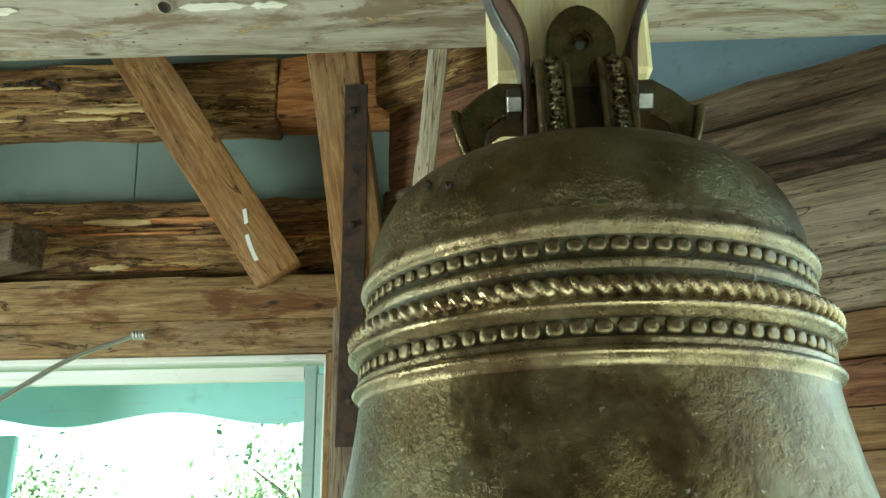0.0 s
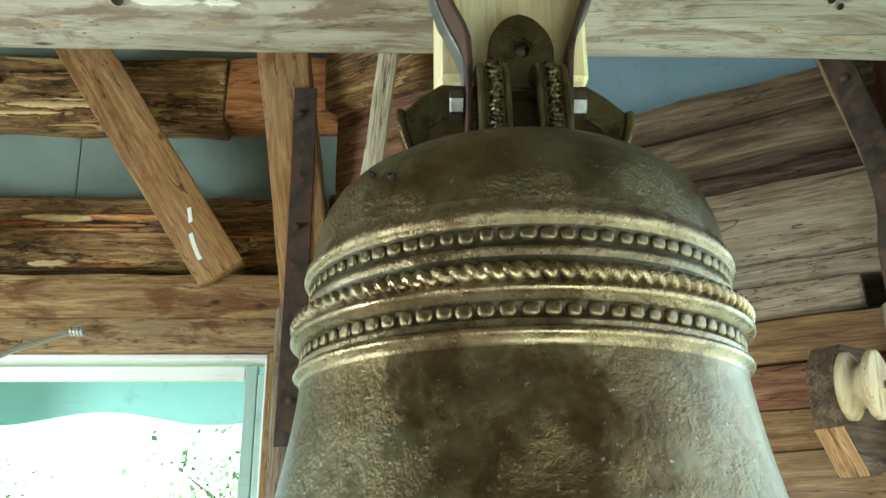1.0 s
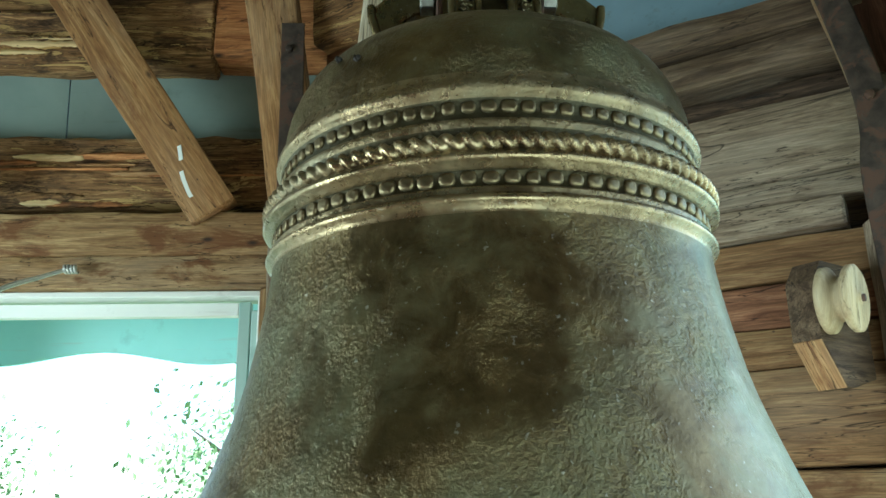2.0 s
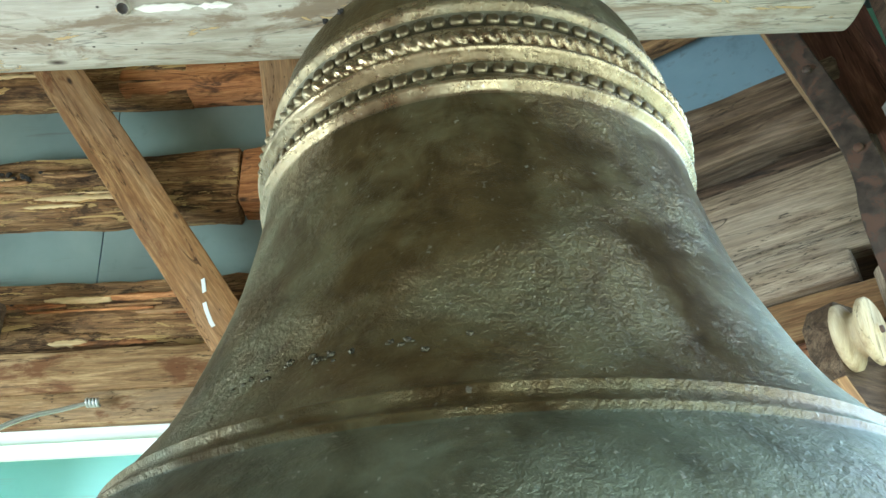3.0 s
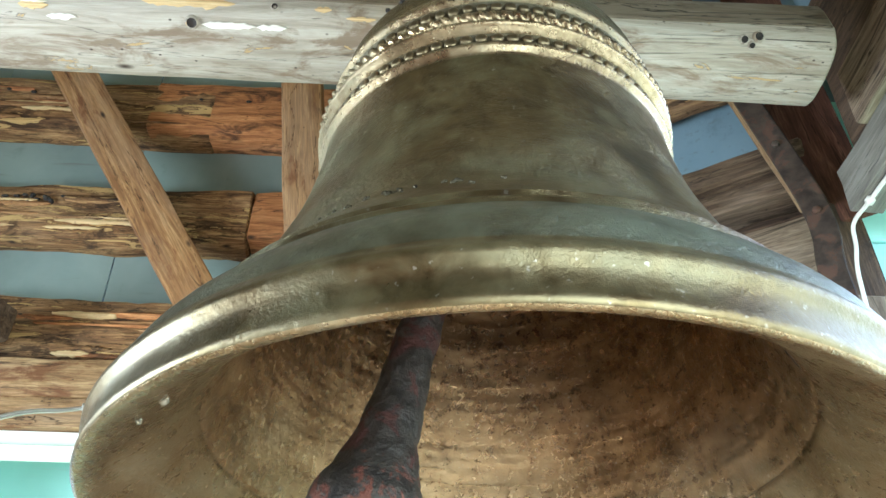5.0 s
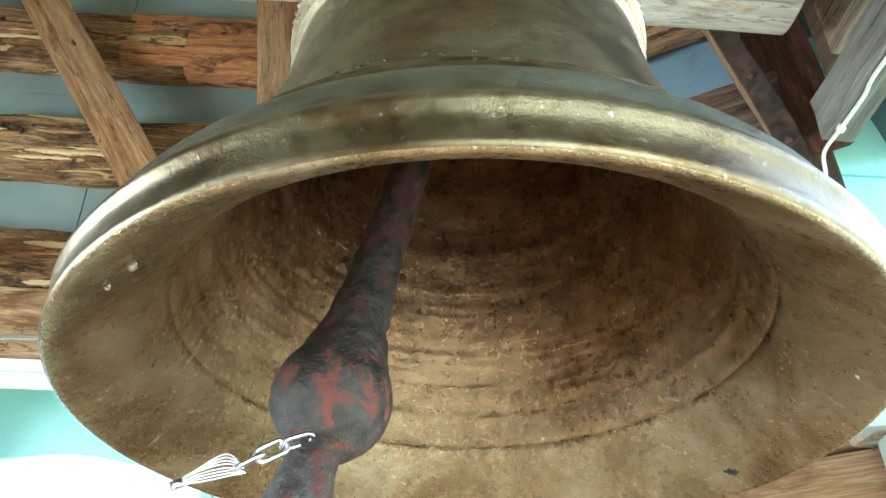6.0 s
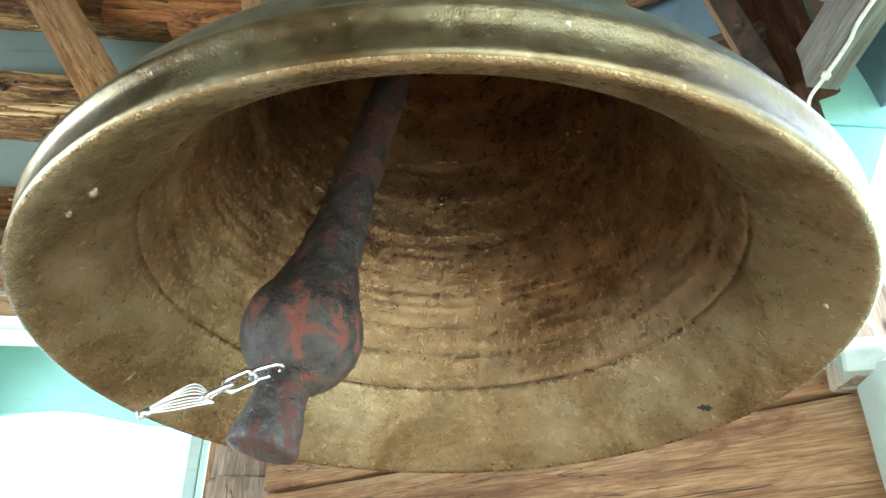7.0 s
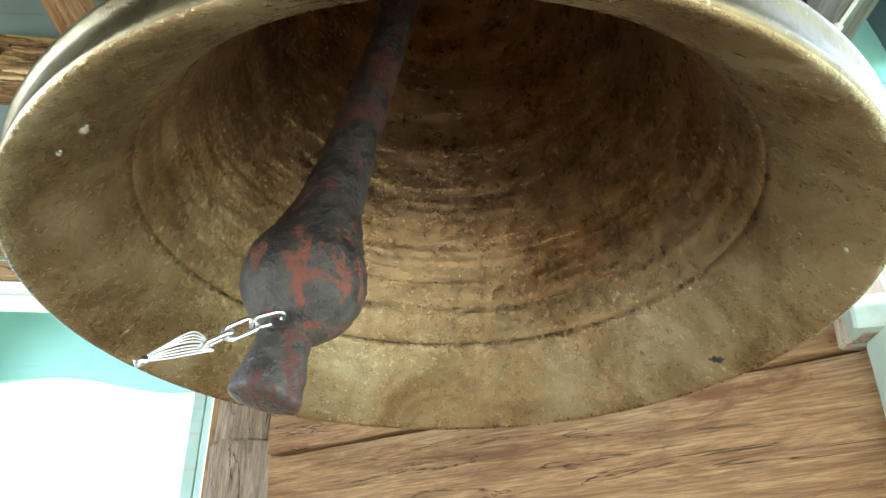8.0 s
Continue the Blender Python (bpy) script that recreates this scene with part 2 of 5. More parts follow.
TEAL_PAINT = paint("teal_sheathing", (0.156, 0.204, 0.184), (0.216, 0.265, 0.232), (0.138, 0.147, 0.124))
# the teal sheathing again, with blue skylight and shade put into its colour
SKYLIT_TEAL = paint("skylit_sheathing", (0.112, 0.168, 0.200), (0.160, 0.228, 0.268), (0.104, 0.124, 0.132))
LIGHT_TEAL = paint("turquoise_paint", (0.38, 0.74, 0.71), (0.46, 0.82, 0.79), (0.45, 0.62, 0.58))
CREAM_PAINT = paint("cream_boards", (0.40, 0.33, 0.19), (0.52, 0.45, 0.29), (0.24, 0.16, 0.08))
SASH_PAINT = paint("pale_green_sash", (0.30, 0.43, 0.39), (0.42, 0.55, 0.50), (0.40, 0.38, 0.30))
WHITE_PAINT = paint("white_window_paint", (0.70, 0.72, 0.68), (0.8, 0.81, 0.78), (0.5, 0.48, 0.42))
POST_PAINT = paint("worn_green_post", (0.20, 0.24, 0.20), (0.32, 0.36, 0.31), (0.26, 0.20, 0.14), 0.5)
BRONZE_OUT = bronze("bronze_outside", (0.072, 0.049, 0.021), (0.155, 0.110, 0.047), (0.098, 0.120, 0.070), 0.75, (0.28, 0.42), 1.5, mask_max=0.65)
BRONZE_BAND = bronze("bronze_bands", (0.125, 0.092, 0.048), (0.31, 0.235, 0.130), (0.14, 0.15, 0.10), 0.80, (0.22, 0.38), 1.2)
BEAD_BRONZE = bronze("bronze_beads", (0.080, 0.062, 0.032), (0.19, 0.142, 0.074), (0.10, 0.11, 0.07), 0.76, (0.30, 0.46), 1.0)
# darker bronze: the shade of grooves and hollows is put into its colour
BRONZE_GROUND = bronze("bronze_shaded_recess", (0.045, 0.036, 0.018), (0.10, 0.08, 0.04), (0.06, 0.065, 0.045), 0.72, (0.4, 0.6), 1.0)
BRONZE_DULL = bronze("bronze_verdigris", (0.050, 0.045, 0.026), (0.125, 0.112, 0.066), (0.090, 0.115, 0.080), 0.68, (0.30, 0.48), 1.0)
BRONZE_LIP = bronze("bronze_lip", (0.070, 0.051, 0.021), (0.152, 0.113, 0.051), (0.094, 0.105, 0.061), 0.72, (0.27, 0.42), 0.6)
BRONZE_IN = bronze("bronze_inside", (0.165, 0.093, 0.043), (0.42, 0.262, 0.124), (0.20, 0.165, 0.085), 0.78, (0.22, 0.36), 0.5, cast=True, metal=0.95, mask_max=0.3)
CROWN_BRONZE = bronze("bronze_crown", (0.055, 0.038, 0.016), (0.155, 0.110, 0.046), (0.08, 0.09, 0.055), 0.76, (0.22, 0.38), 0.7)
IRON = metal("dark_rusty_iron", (0.030, 0.021, 0.017), (0.071, 0.050, 0.038), 0.6, 0.5, rust=(0.064, 0.030, 0.017), scale=30.0, relief=0.002, rust_at=0.50)
STRAP_IRON = metal("grey_strap_iron", (0.16, 0.16, 0.16), (0.26, 0.26, 0.25), 0.45, 0.85)
CLAPPER_IRON = metal("clapper_iron", (0.015, 0.012, 0.009), (0.060, 0.051, 0.043), 0.5, 0.2, rust=(0.060, 0.020, 0.014), scale=40.0, relief=0.010, rust_at=0.51)
BALL_IRON = metal("clapper_ball_iron", (0.013, 0.010, 0.008), (0.056, 0.048, 0.038), 0.55, 0.15, rust=(0.125, 0.040, 0.024), scale=45.0, relief=0.014, rust_at=0.54)
ZINC = metal("zinc_chain", (0.55, 0.56, 0.58), (0.72, 0.73, 0.74), 0.28, 1.0, scale=60.0, relief=0.0005)
BOLT_ZINC = metal("zinc_bolt", (0.11, 0.105, 0.09), (0.22, 0.21, 0.19), 0.42, 1.0, scale=60.0, relief=0.0005)
WIRE = metal("pale_wire", (0.496, 0.512, 0.496), (0.600, 0.608, 0.592), 0.4, 0.5, scale=80.0, relief=0.0004)
CABLE = paint("white_cable", (0.50, 0.48, 0.42), (0.60, 0.58, 0.52), (0.4, 0.36, 0.3), 0.5)
DARK_GAP = metal("dark_hollow", (0.012, 0.010, 0.008), (0.03, 0.022, 0.016), 0.9, 0.0)

# ---------------------------------------------------------------- mesh helpers


def finish(name, bm, material, parent=None, label="", smooth=True):
    me = bpy.data.meshes.new(name)
    bm.normal_update()
    bm.to_mesh(me)
    bm.free()
    for mt in (material if isinstance(material, (list, tuple)) else [material]):
        me.materials.append(mt)
    if smooth:
        for p in me.polygons:
            p.use_smooth = True
    ob = new(name, me)
    if parent:
        ob.parent = parent
    if label:
        ob["label"] = label
    return ob


def part(name, bm, material, parent, label="", smooth=True):
    return finish(name, bm, material, parent, label, smooth)


def empty(name, at=(0, 0, 0)):
    ob = new(name)
    ob.location = at
    return ob


def lathe(profile, n=96, mats=None, closed=False):
    """A body turned round z. profile: (r, z) points; mats: a material index for each stretch."""
    bm = bmesh.new()
    rings = []
    for r, z in profile:
        if r < 1e-5:
            rings.append([bm.verts.new((0, 0, z))])
        else:
            rings.append([bm.verts.new((r * math.cos(2 * math.pi * k / n), r * math.sin(2 * math.pi * k / n), z)) for k in range(n)])
    for i in range(len(rings) - 1):
        a, b = rings[i], rings[i + 1]
        for k in range(n):
            k2 = (k + 1) % n
            if len(a) == 1 and len(b) == 1:
                continue
            if len(a) == 1:
                f = bm.faces.new((a[0], b[k], b[k2]))
            elif len(b) == 1:
                f = bm.faces.new((a[k], b[0], a[k2]))
            else:
                f = bm.faces.new((a[k], b[k], b[k2], a[k2]))
            if mats:
                f.material_index = mats[i]
    bmesh.ops.recalc_face_normals(bm, faces=bm.faces)
    return bm


def squared(w, h, r):
    """The section of a squared timber with rounded edges of radius r."""
    corners = []
    for cy, cz, a0 in ((1, 1, 0), (-1, 1, 90), (-1, -1, 180), (1, -1, 270)):
        corners.append([(cy * (w / 2 - r) + r * math.cos(radians(a0 + 45 * k)), cz * (h / 2 - r) + r * math.sin(radians(a0 + 45 * k))) for k in range(3)])
    out = []
    for c, d in zip(corners, corners[1:] + corners[:1]):
        (y0, z0), (y1, z1) = c[-1], d[0]
        out += c + [(y0 + (y1 - y0) * f, z0 + (z1 - z0) * f) for f in (0.33, 0.67)]
    return out


def rounded(w, h, ex, m):
    out = []
    for k in range(m):
        a = 2 * math.pi * (k + 0.5) / m
        ca, sa = math.cos(a), math.sin(a)
        d = (abs(ca) ** ex + abs(sa) ** ex) ** (-1 / ex)
        out.append((ca * d * w / 2, sa * d * h / 2))
    return out


def timber_bm(length, w, h, rnd=0.25, amp=0.004, seed=0, seg=None, taper=1.0, m=20, lump=1.0, section=None):
    """A beam along x from 0 to length; w across y, h across z; rnd 0 is square, 1 is round."""
    bm = bmesh.new()
    seg = seg or max(4, int(length / 0.05))
    if section is None:
        section = squared(w, h, min(w, h) * (0.03 + 0.25 * rnd)) if rnd <= 0.3 else rounded(w, h, 2.0 + (1 - rnd) * 10, m)
    m = len(section)
    cut = min(0.006, length * 0.1)
    rings = []
    xs = [0.0] + [cut + (length - 2 * cut) * i / seg for i in range(seg + 1)] + [length]
    for j, x in enumerate(xs):
        ring = []
        end = 1 - 0.010 / max(w, 0.02) if j in (0, len(xs) - 1) else 1.0
        end = max(end, 0.85)
        tp = 1 + (taper - 1) * x / length
        for sy, sz in section:
            p = Vector((x, sy * end * tp, sz * end * tp))
            q = Vector((x * 1.7 + seed * 9.1, p.y * 6, p.z * 6 + seed * 3.3))
            p.y += amp * noise.noise(q) + amp * lump * noise.noise(q * 4.1)
            p.z += amp * noise.noise(q + Vector((31, 7, 5))) + amp * lump * noise.noise(q * 4.1 + Vector((3, 1, 9)))
            ring.append(bm.verts.new(p))
        rings.append(ring)
    for a, b in zip(rings, rings[1:]):
        for k in range(m):
            bm.faces.new((a[k], b[k], b[(k + 1) % m], a[(k + 1) % m]))
    bm.faces.new(list(reversed(rings[0])))
    bm.faces.new(rings[-1])
    bmesh.ops.recalc_face_normals(bm, faces=bm.faces)
    return bm


def flake_bm(section, x0, x1, u0, u1, seed=0, lift=0.003, rough=0.35):
    """A thin ragged sliver on a timber; section(u) gives the outline's y, z and its normal; u runs round the outline."""
    bm = bmesh.new()
    n = max(10, int(abs(x1 - x0) / 0.008))
    cols = []
    for i in range(n + 1):
        f = i / n
        fade = min(1.0, 5 * f + 0.12, 4 * (1 - f) + 0.12)
        jag = [noise.noise(Vector((f * 9, seed * 5.3, k * 7.7))) + 0.5 * noise.noise(Vector((f * 31, seed * 2.3, k * 3.7))) for k in range(2)]
        mid, half = (u0 + u1) / 2, (u1 - u0) / 2 * fade
        us = [mid - half * (1 + rough * jag[0]), mid, mid + half * (1 + rough * jag[1])]
        x = x0 + (x1 - x0) * f
        col = []
        for k, u in enumerate(us):
            y, z, ny, nz = section(u)
            up = lift * (1.0 if k == 1 else 0.75)
            col.append((bm.verts.new((x, y + ny * up, z + nz * up)), bm.verts.new((x, y - ny * 0.012, z - nz * 0.012))))
        cols.append(col)
    for a, b in zip(cols, cols[1:]):
        for k in range(2):
            bm.faces.new((a[k][0], b[k][0], b[k + 1][0], a[k + 1][0]))
        for k in (0, 2):
            bm.faces.new((a[k][0], b[k][0], b[k][1], a[k][1]))
    for c in (cols[0], cols[-1]):
        for k in range(2):
            bm.faces.new((c[k][0], c[k + 1][0], c[k + 1][1], c[k][1]))
    bmesh.ops.recalc_face_normals(bm, faces=bm.faces)
    return bm


def along(p0, p1, up=(0, 0, 1)):
    """The pose of a piece whose x runs from p0 to p1 and whose z leans to up."""
    p0, p1 = Vector(p0), Vector(p1)
    x = (p1 - p0).normalized()
    y = Vector(up).cross(x).normalized()
    z = x.cross(y)
    return Matrix.Translation(p0) @ Matrix((x, y, z)).transposed().to_4x4()


def timber(name, p0, p1, w, h, material, parent=None, up=(0, 0, 1), rnd=0.2, amp=0.004, seed=0, label="", taper=1.0, **kw):
    bm = timber_bm((Vector(p1) - Vector(p0)).length, w, h, rnd, amp, seed, taper=taper, **kw)
    ob = finish(name, bm, material, parent, label)
    ob.data.set_sharp_from_angle(angle=radians(38))
    ob.matrix_local = along(p0, p1, up)
    return ob


def tube_bm(points, r, n=8, closed=False, caps=True):
    """A round bar along points."""
    bm = bmesh.new()
    pts = [Vector(p) for p in points]
    rings = []
    ref = Vector((0.13, 0.21, 0.97)).normalized()
    N = len(pts)
    for i, p in enumerate(pts):
        if closed:
            t = pts[(i + 1) % N] - pts[i - 1]
        else:
            t = pts[min(i + 1, N - 1)] - pts[max(i - 1, 0)]
        t.normalize()
        u = t.cross(ref).normalized()
        v = t.cross(u)
        rad = r(i / (N - 1)) if callable(r) else r
        rings.append([bm.verts.new(p + rad * (math.cos(2 * math.pi * k / n) * u + math.sin(2 * math.pi * k / n) * v)) for k in range(n)])
    todo = list(zip(rings, rings[1:])) + ([(rings[-1], rings[0])] if closed else [])
    for a, b in todo:
        for k in range(n):
            bm.faces.new((a[k], a[(k + 1) % n], b[(k + 1) % n], b[k]))
    if caps and not closed:
        bm.faces.new(rings[0])
        bm.faces.new(rings[-1])
    bmesh.ops.recalc_face_normals(bm, faces=bm.faces)
    return bm


def spline(points, per=8):
    """A smooth line through points."""
    P = [Vector(p) for p in points]
    out = []
    for i in range(len(P) - 1):
        a, b, c, d = P[max(i - 1, 0)], P[i], P[i + 1], P[min(i + 2, len(P) - 1)]
        for k in range(per):
            t = k / per
            out.append(0.5 * (2 * b + (c - a) * t + (2 * a - 5 * b + 4 * c - d) * t * t + (3 * b - a - 3 * c + d) * t ** 3))
    out.append(P[-1])
    return out


def ribbon_bm(points, width_dir, width, thick):
    """A flat bar bent along points; its width lies along width_dir."""
    bm = bmesh.new()
    pts = [Vector(p) for p in points]
    wd = Vector(width_dir).normalized()
    rings = []
    for i, p in enumerate(pts):
        t = (pts[min(i + 1, len(pts) - 1)] - pts[max(i - 1, 0)]).normalized()
        nrm = t.cross(wd).normalized()
        e = thick * 0.25
        sect = [(-width / 2 + e, -thick / 2), (width / 2 - e, -thick / 2), (width / 2, -thick / 2 + e), (width / 2, thick / 2 - e),
                (width / 2 - e, thick / 2), (-width / 2 + e, thick / 2), (-width / 2, thick / 2 - e), (-width / 2, -thick / 2 + e)]
        rings.append([bm.verts.new(p + a * wd + b * nrm) for a, b in sect])
    for a, b in zip(rings, rings[1:]):
        for k in range(8):
            bm.faces.new((a[k], a[(k + 1) % 8], b[(k + 1) % 8], b[k]))
    bm.faces.new(rings[0])
    bm.faces.new(rings[-1])
    bmesh.ops.recalc_face_normals(bm, faces=bm.faces)
    return bm


def prism_bm(outline, depth, bev=0.003):
    """An outline in x and z, pushed out along y to both sides."""
    bm = bmesh.new()
    vs = [bm.verts.new((x, -depth / 2, z)) for x, z in outline]
    f = bm.faces.new(vs)
    g = bmesh.ops.extrude_face_region(bm, geom=[f])
    bmesh.ops.translate(bm, verts=[v for v in g["geom"] if isinstance(v, bmesh.types.BMVert)], vec=(0, depth, 0))
    bmesh.ops.recalc_face_normals(bm, faces=bm.faces)
    if bev:
        bmesh.ops.bevel(bm, geom=[e for e in bm.edges if len(e.link_faces) == 2 and e.calc_face_angle(0) > 0.5], offset=bev, segments=2, profile=0.6, affect='EDGES')
    return bm


def hexagon_bm(r, length):
    """A nut or bolt head along x."""
    bm = bmesh.new()
    bmesh.ops.create_cone(bm, cap_ends=True, segments=6, radius1=r, radius2=r, depth=length)
    bmesh.ops.rotate(bm, verts=bm.verts, matrix=Matrix.Rotation(radians(90), 3, 'Y'))
    bmesh.ops.bevel(bm, geom=list(bm.edges), offset=r * 0.08, segments=1, affect='EDGES')
    return bm


# ---------------------------------------------------------------- the tower room
ROOM = [(-1.90, 1.70), (-0.33, 1.70), (0.95, 0.637), (0.95, -0.75), (-0.33, -1.66), (-1.90, -1.66), (-2.92, -0.75), (-2.92, 0.75)]


def box_bm(x0, x1, y0, y1, z0, z1, bev=0.004):
    bm = bmesh.new()
    bmesh.ops.create_cube(bm, size=1)
    bmesh.ops.scale(bm, verts=bm.verts, vec=(x1 - x0, y1 - y0, z1 - z0))
    bmesh.ops.translate(bm, verts=bm.verts, vec=((x0 + x1) / 2, (y0 + y1) / 2, (z0 + z1) / 2))
    if bev:
        bmesh.ops.bevel(bm, geom=list(bm.edges), offset=bev, segments=1, affect='EDGES')
    return bm


# floor and ground
floor = tagged(empty("floor"), "worn bare wooden plank floor of the bell chamber", "floor", kind="structure")
rng = random.Random(4)
n_plank = 22
for i in range(n_plank):
    y = -1.9 + 3.8 * i / n_plank
    ob = part("plank", box_bm(-3.1, 1.1, 0.004, 3.8 / n_plank - 0.004, -0.04, rng.uniform(-0.002, 0.002), 0.003), FLOOR_WOOD, floor, smooth=False)
    ob.location = (0, y, 0)

grass, gnt, gb = mat_new("meadow")
gcol = ramp(gnt, tex(gnt, coords(gnt, (1, 1, 1)), 0.6, 6, 0.65), [(0.35, (0.05, 0.09, 0.025)), (0.7, (0.12, 0.17, 0.06))]).outputs[0]
gnt.links.new(gcol, gb.inputs["Base Color"])
gb.inputs["Roughness"].default_value = 0.9
gbm = bmesh.new()
bmesh.ops.create_grid(gbm, x_segments=24, y_segments=24, size=600)
for v in gbm.verts:
    v.co.z = -9 + 0.6 * noise.noise(v.co * 0.02)
tagged(finish("ground", gbm, grass), "green meadow far below the tower", "ground", kind="structure")


def solid_wall(name, a, b, z0, z1, material, thick=0.12, opening=None, label="", off=0.0):
    """A plank wall from a to b, its inner face on that line; opening: (s0, s1, z0, z1) along the line."""
    a, b = Vector((*a, 0)), Vector((*b, 0))
    L = (b - a).length
    m = along(a, b)
    root = tagged(empty(name), label, "wall", kind="structure")
    step = 0.19
    z, k = z0, 0
    while z < z1 - 0.01:
        top = min(z + step, z1)
        spans = [(0, L)]
        if opening and top > opening[2] + 0.01 and z < opening[3] - 0.01:
            spans = [(0, opening[0]), (opening[1], L)]
        for s0, s1 in spans:
            ob = part("plank", box_bm(s0, s1, off, off + thick, z + 0.002, top - 0.002, 0.006), material, root, smooth=False)
            ob.matrix_local = m
        z, k = top, k + 1
    return root


solid_wall("wall_south_east", ROOM[4], ROOM[3], 0, 2.75, RED_WOOD, opening=(0.15, 1.50, 0.76, 1.9), label="brown plank wall on the far side of the bell chamber", off=-0.14)
solid_wall("wall_south", ROOM[5], ROOM[4], 0, 2.75, RED_WOOD, label="brown plank wall of the bell chamber", off=-0.14)
solid_wall("wall_south_west", ROOM[6], ROOM[5], 0, 2.75, RED_WOOD, label="brown plank wall of the bell chamber", off=-0.14)
solid_wall("wall_west", ROOM[7], ROOM[6], 0, 2.75, BOARD_WOOD, opening=(0.15, 1.35, 0.95, 2.5), label="brown plank wall with an open window", off=-0.14)
solid_wall("wall_north_west", ROOM[0], ROOM[7], 0, 2.75, BOARD_WOOD, label="brown plank wall of the bell chamber", off=-0.14)

# roof: leaning teal sheathing above the walls, cream boards on top
APEX = (-1.0, 0.0)


def lean(p, s):
    return (p[0] + (APEX[0] - p[0]) * s, p[1] + (APEX[1] - p[1]) * s)


roof = tagged(empty("roof"), "teal-painted sheathing with cream boards above, inside a tower roof", "roof", kind="structure")
Z_EAVE, Z_MID, Z_TOP = 2.72, 4.28, 5.6
for i in range(8):
    a, b = Vector(ROOM[i]), Vector(ROOM[(i + 1) % 8])
    a, b = a + (a - Vector(APEX)) * 0.09, b + (b - Vector(APEX)) * 0.09
    n_b = 2 if i in (0, 1) else 1
    for k in range(n_b):
        u0, u1 = (0, 0.42) if k == 0 and n_b == 2 else ((0.423, 1.0) if n_b == 2 else (0, 1))
        pa, pb = a.lerp(b, u0), a.lerp(b, u1)
        qa, qb = Vector(lean(pa, 0.12)), Vector(lean(pb, 0.12))
        bm = bmesh.new()
        out = [(pa, Z_EAVE), (pb, Z_EAVE), (qb, Z_MID), (qa, Z_MID)]
        vs = [bm.verts.new((p.x, p.y, z)) for p, z in out]
        ws = [bm.verts.new((p.x + (p.x - APEX[0]) * 0.02, p.y + (p.y - APEX[1]) * 0.02, z + 0.02)) for p, z in out]
        bm.faces.new(vs)
        bm.faces.new(ws)
        for j in range(4):
            bm.faces.new((vs[j], vs[(j + 1) % 4], ws[(j + 1) % 4], ws[j]))
        bmesh.ops.recalc_face_normals(bm, faces=bm.faces)
        # panels 1 and 2 carry the sky's blue and their shade in the paint
        part("panel", bm, SKYLIT_TEAL if i in (1, 2) else TEAL_PAINT, roof, smooth=False)
    # cream boards of the upper slope
    nb = 6
    for k in range(nb):
        pa, pb = a.lerp(b, k / nb + 0.004), a.lerp(b, (k + 1) / nb - 0.004)
        qa, qb = Vector(lean(pa, 0.10)), Vector(lean(pb, 0.10))
        ra, rb = Vector(lean(pa, 0.97)), Vector(lean(pb, 0.97))
        bm = bmesh.new()
        out = [(qa, Z_MID - 0.01), (qb, Z_MID - 0.01), (rb, Z_TOP), (ra, Z_TOP)]
        vs = [bm.verts.new((p.x, p.y, z)) for p, z in out]
        ws = [bm.verts.new((p.x, p.y, z + 0.03)) for p, z in out]
        bm.faces.new(vs)
        bm.faces.new(ws)
        for j in range(4):
            bm.faces.new((vs[j], vs[(j + 1) % 4], ws[(j + 1) % 4], ws[j]))
        bmesh.ops.recalc_face_normals(bm, faces=bm.faces)
        part("board", bm, CREAM_PAINT, roof, smooth=False)
    # added sheet: keeps the sky out and makes the board gaps dark
    qa, qb = Vector(lean(a, 0.08)), Vector(lean(b, 0.08))
    bm = bmesh.new()
    out = [(qa, Z_MID - 0.01), (qb, Z_MID - 0.01), (Vector(APEX), Z_TOP + 0.05)]
    vs = [bm.verts.new((p.x, p.y, z + 0.045)) for p, z in out]
    ws = [bm.verts.new((p.x, p.y, z + 0.070)) for p, z in out]
    bm.faces.new(vs)
    bm.faces.new(ws)
    for j in range(3):
        bm.faces.new((vs[j], vs[(j + 1) % 3], ws[(j + 1) % 3], ws[j]))
    bmesh.ops.recalc_face_normals(bm, faces=bm.faces)
    part("underlay", bm, DARK_WOOD, roof, "added dark sheet behind the boards", smooth=False)
# eave ring that closes walls to roof on the sides out of sight
for i in (3, 4, 5, 6, 7):
    a, b = ROOM[i], ROOM[(i + 1) % 8]
    timber("eave_timber", (*a, 2.74), (*b, 2.74), 0.34, 0.14, SOOT_WOOD, roof, seed=40 + i)

# north wall: two lintel timbers over the window, posts and boards round it
north = tagged(empty("wall_north"), "timber wall with two stacked lintel beams over the window", "wall", kind="structure")
timber("lintel", (-2.0, 1.665, 2.714), (-0.482, 1.665, 2.714), 0.13, 0.136, LINTEL_WOOD, north, rnd=0.12, amp=0.006, seed=1, label="upper brown lintel timber with a split edge")
timber("lintel", (-2.0, 1.668, 2.595), (-0.488, 1.668, 2.595), 0.13, 0.103, LINTEL_WOOD, north, rnd=0.12, amp=0.006, seed=2, label="lower brown lintel timber")
timber("jamb", (-0.512, 1.66, 1.0), (-0.512, 1.66, 2.545), 0.12, 0.052, LINTEL_WOOD, north, up=(1, 0, 0), rnd=0.1, amp=0.003, seed=3)
for k in range(6):
    ob = part("plank", box_bm(-1.95, -0.55, 1.62, 1.74, 0.0 + k * 0.19, 0.188 + k * 0.19, 0.005), BOARD_WOOD, north, smooth=False)
part("plank", box_bm(-2.0, -1.80, 1.62, 1.74, 1.15, 2.54, 0.005), BOARD_WOOD, north, smooth=False)

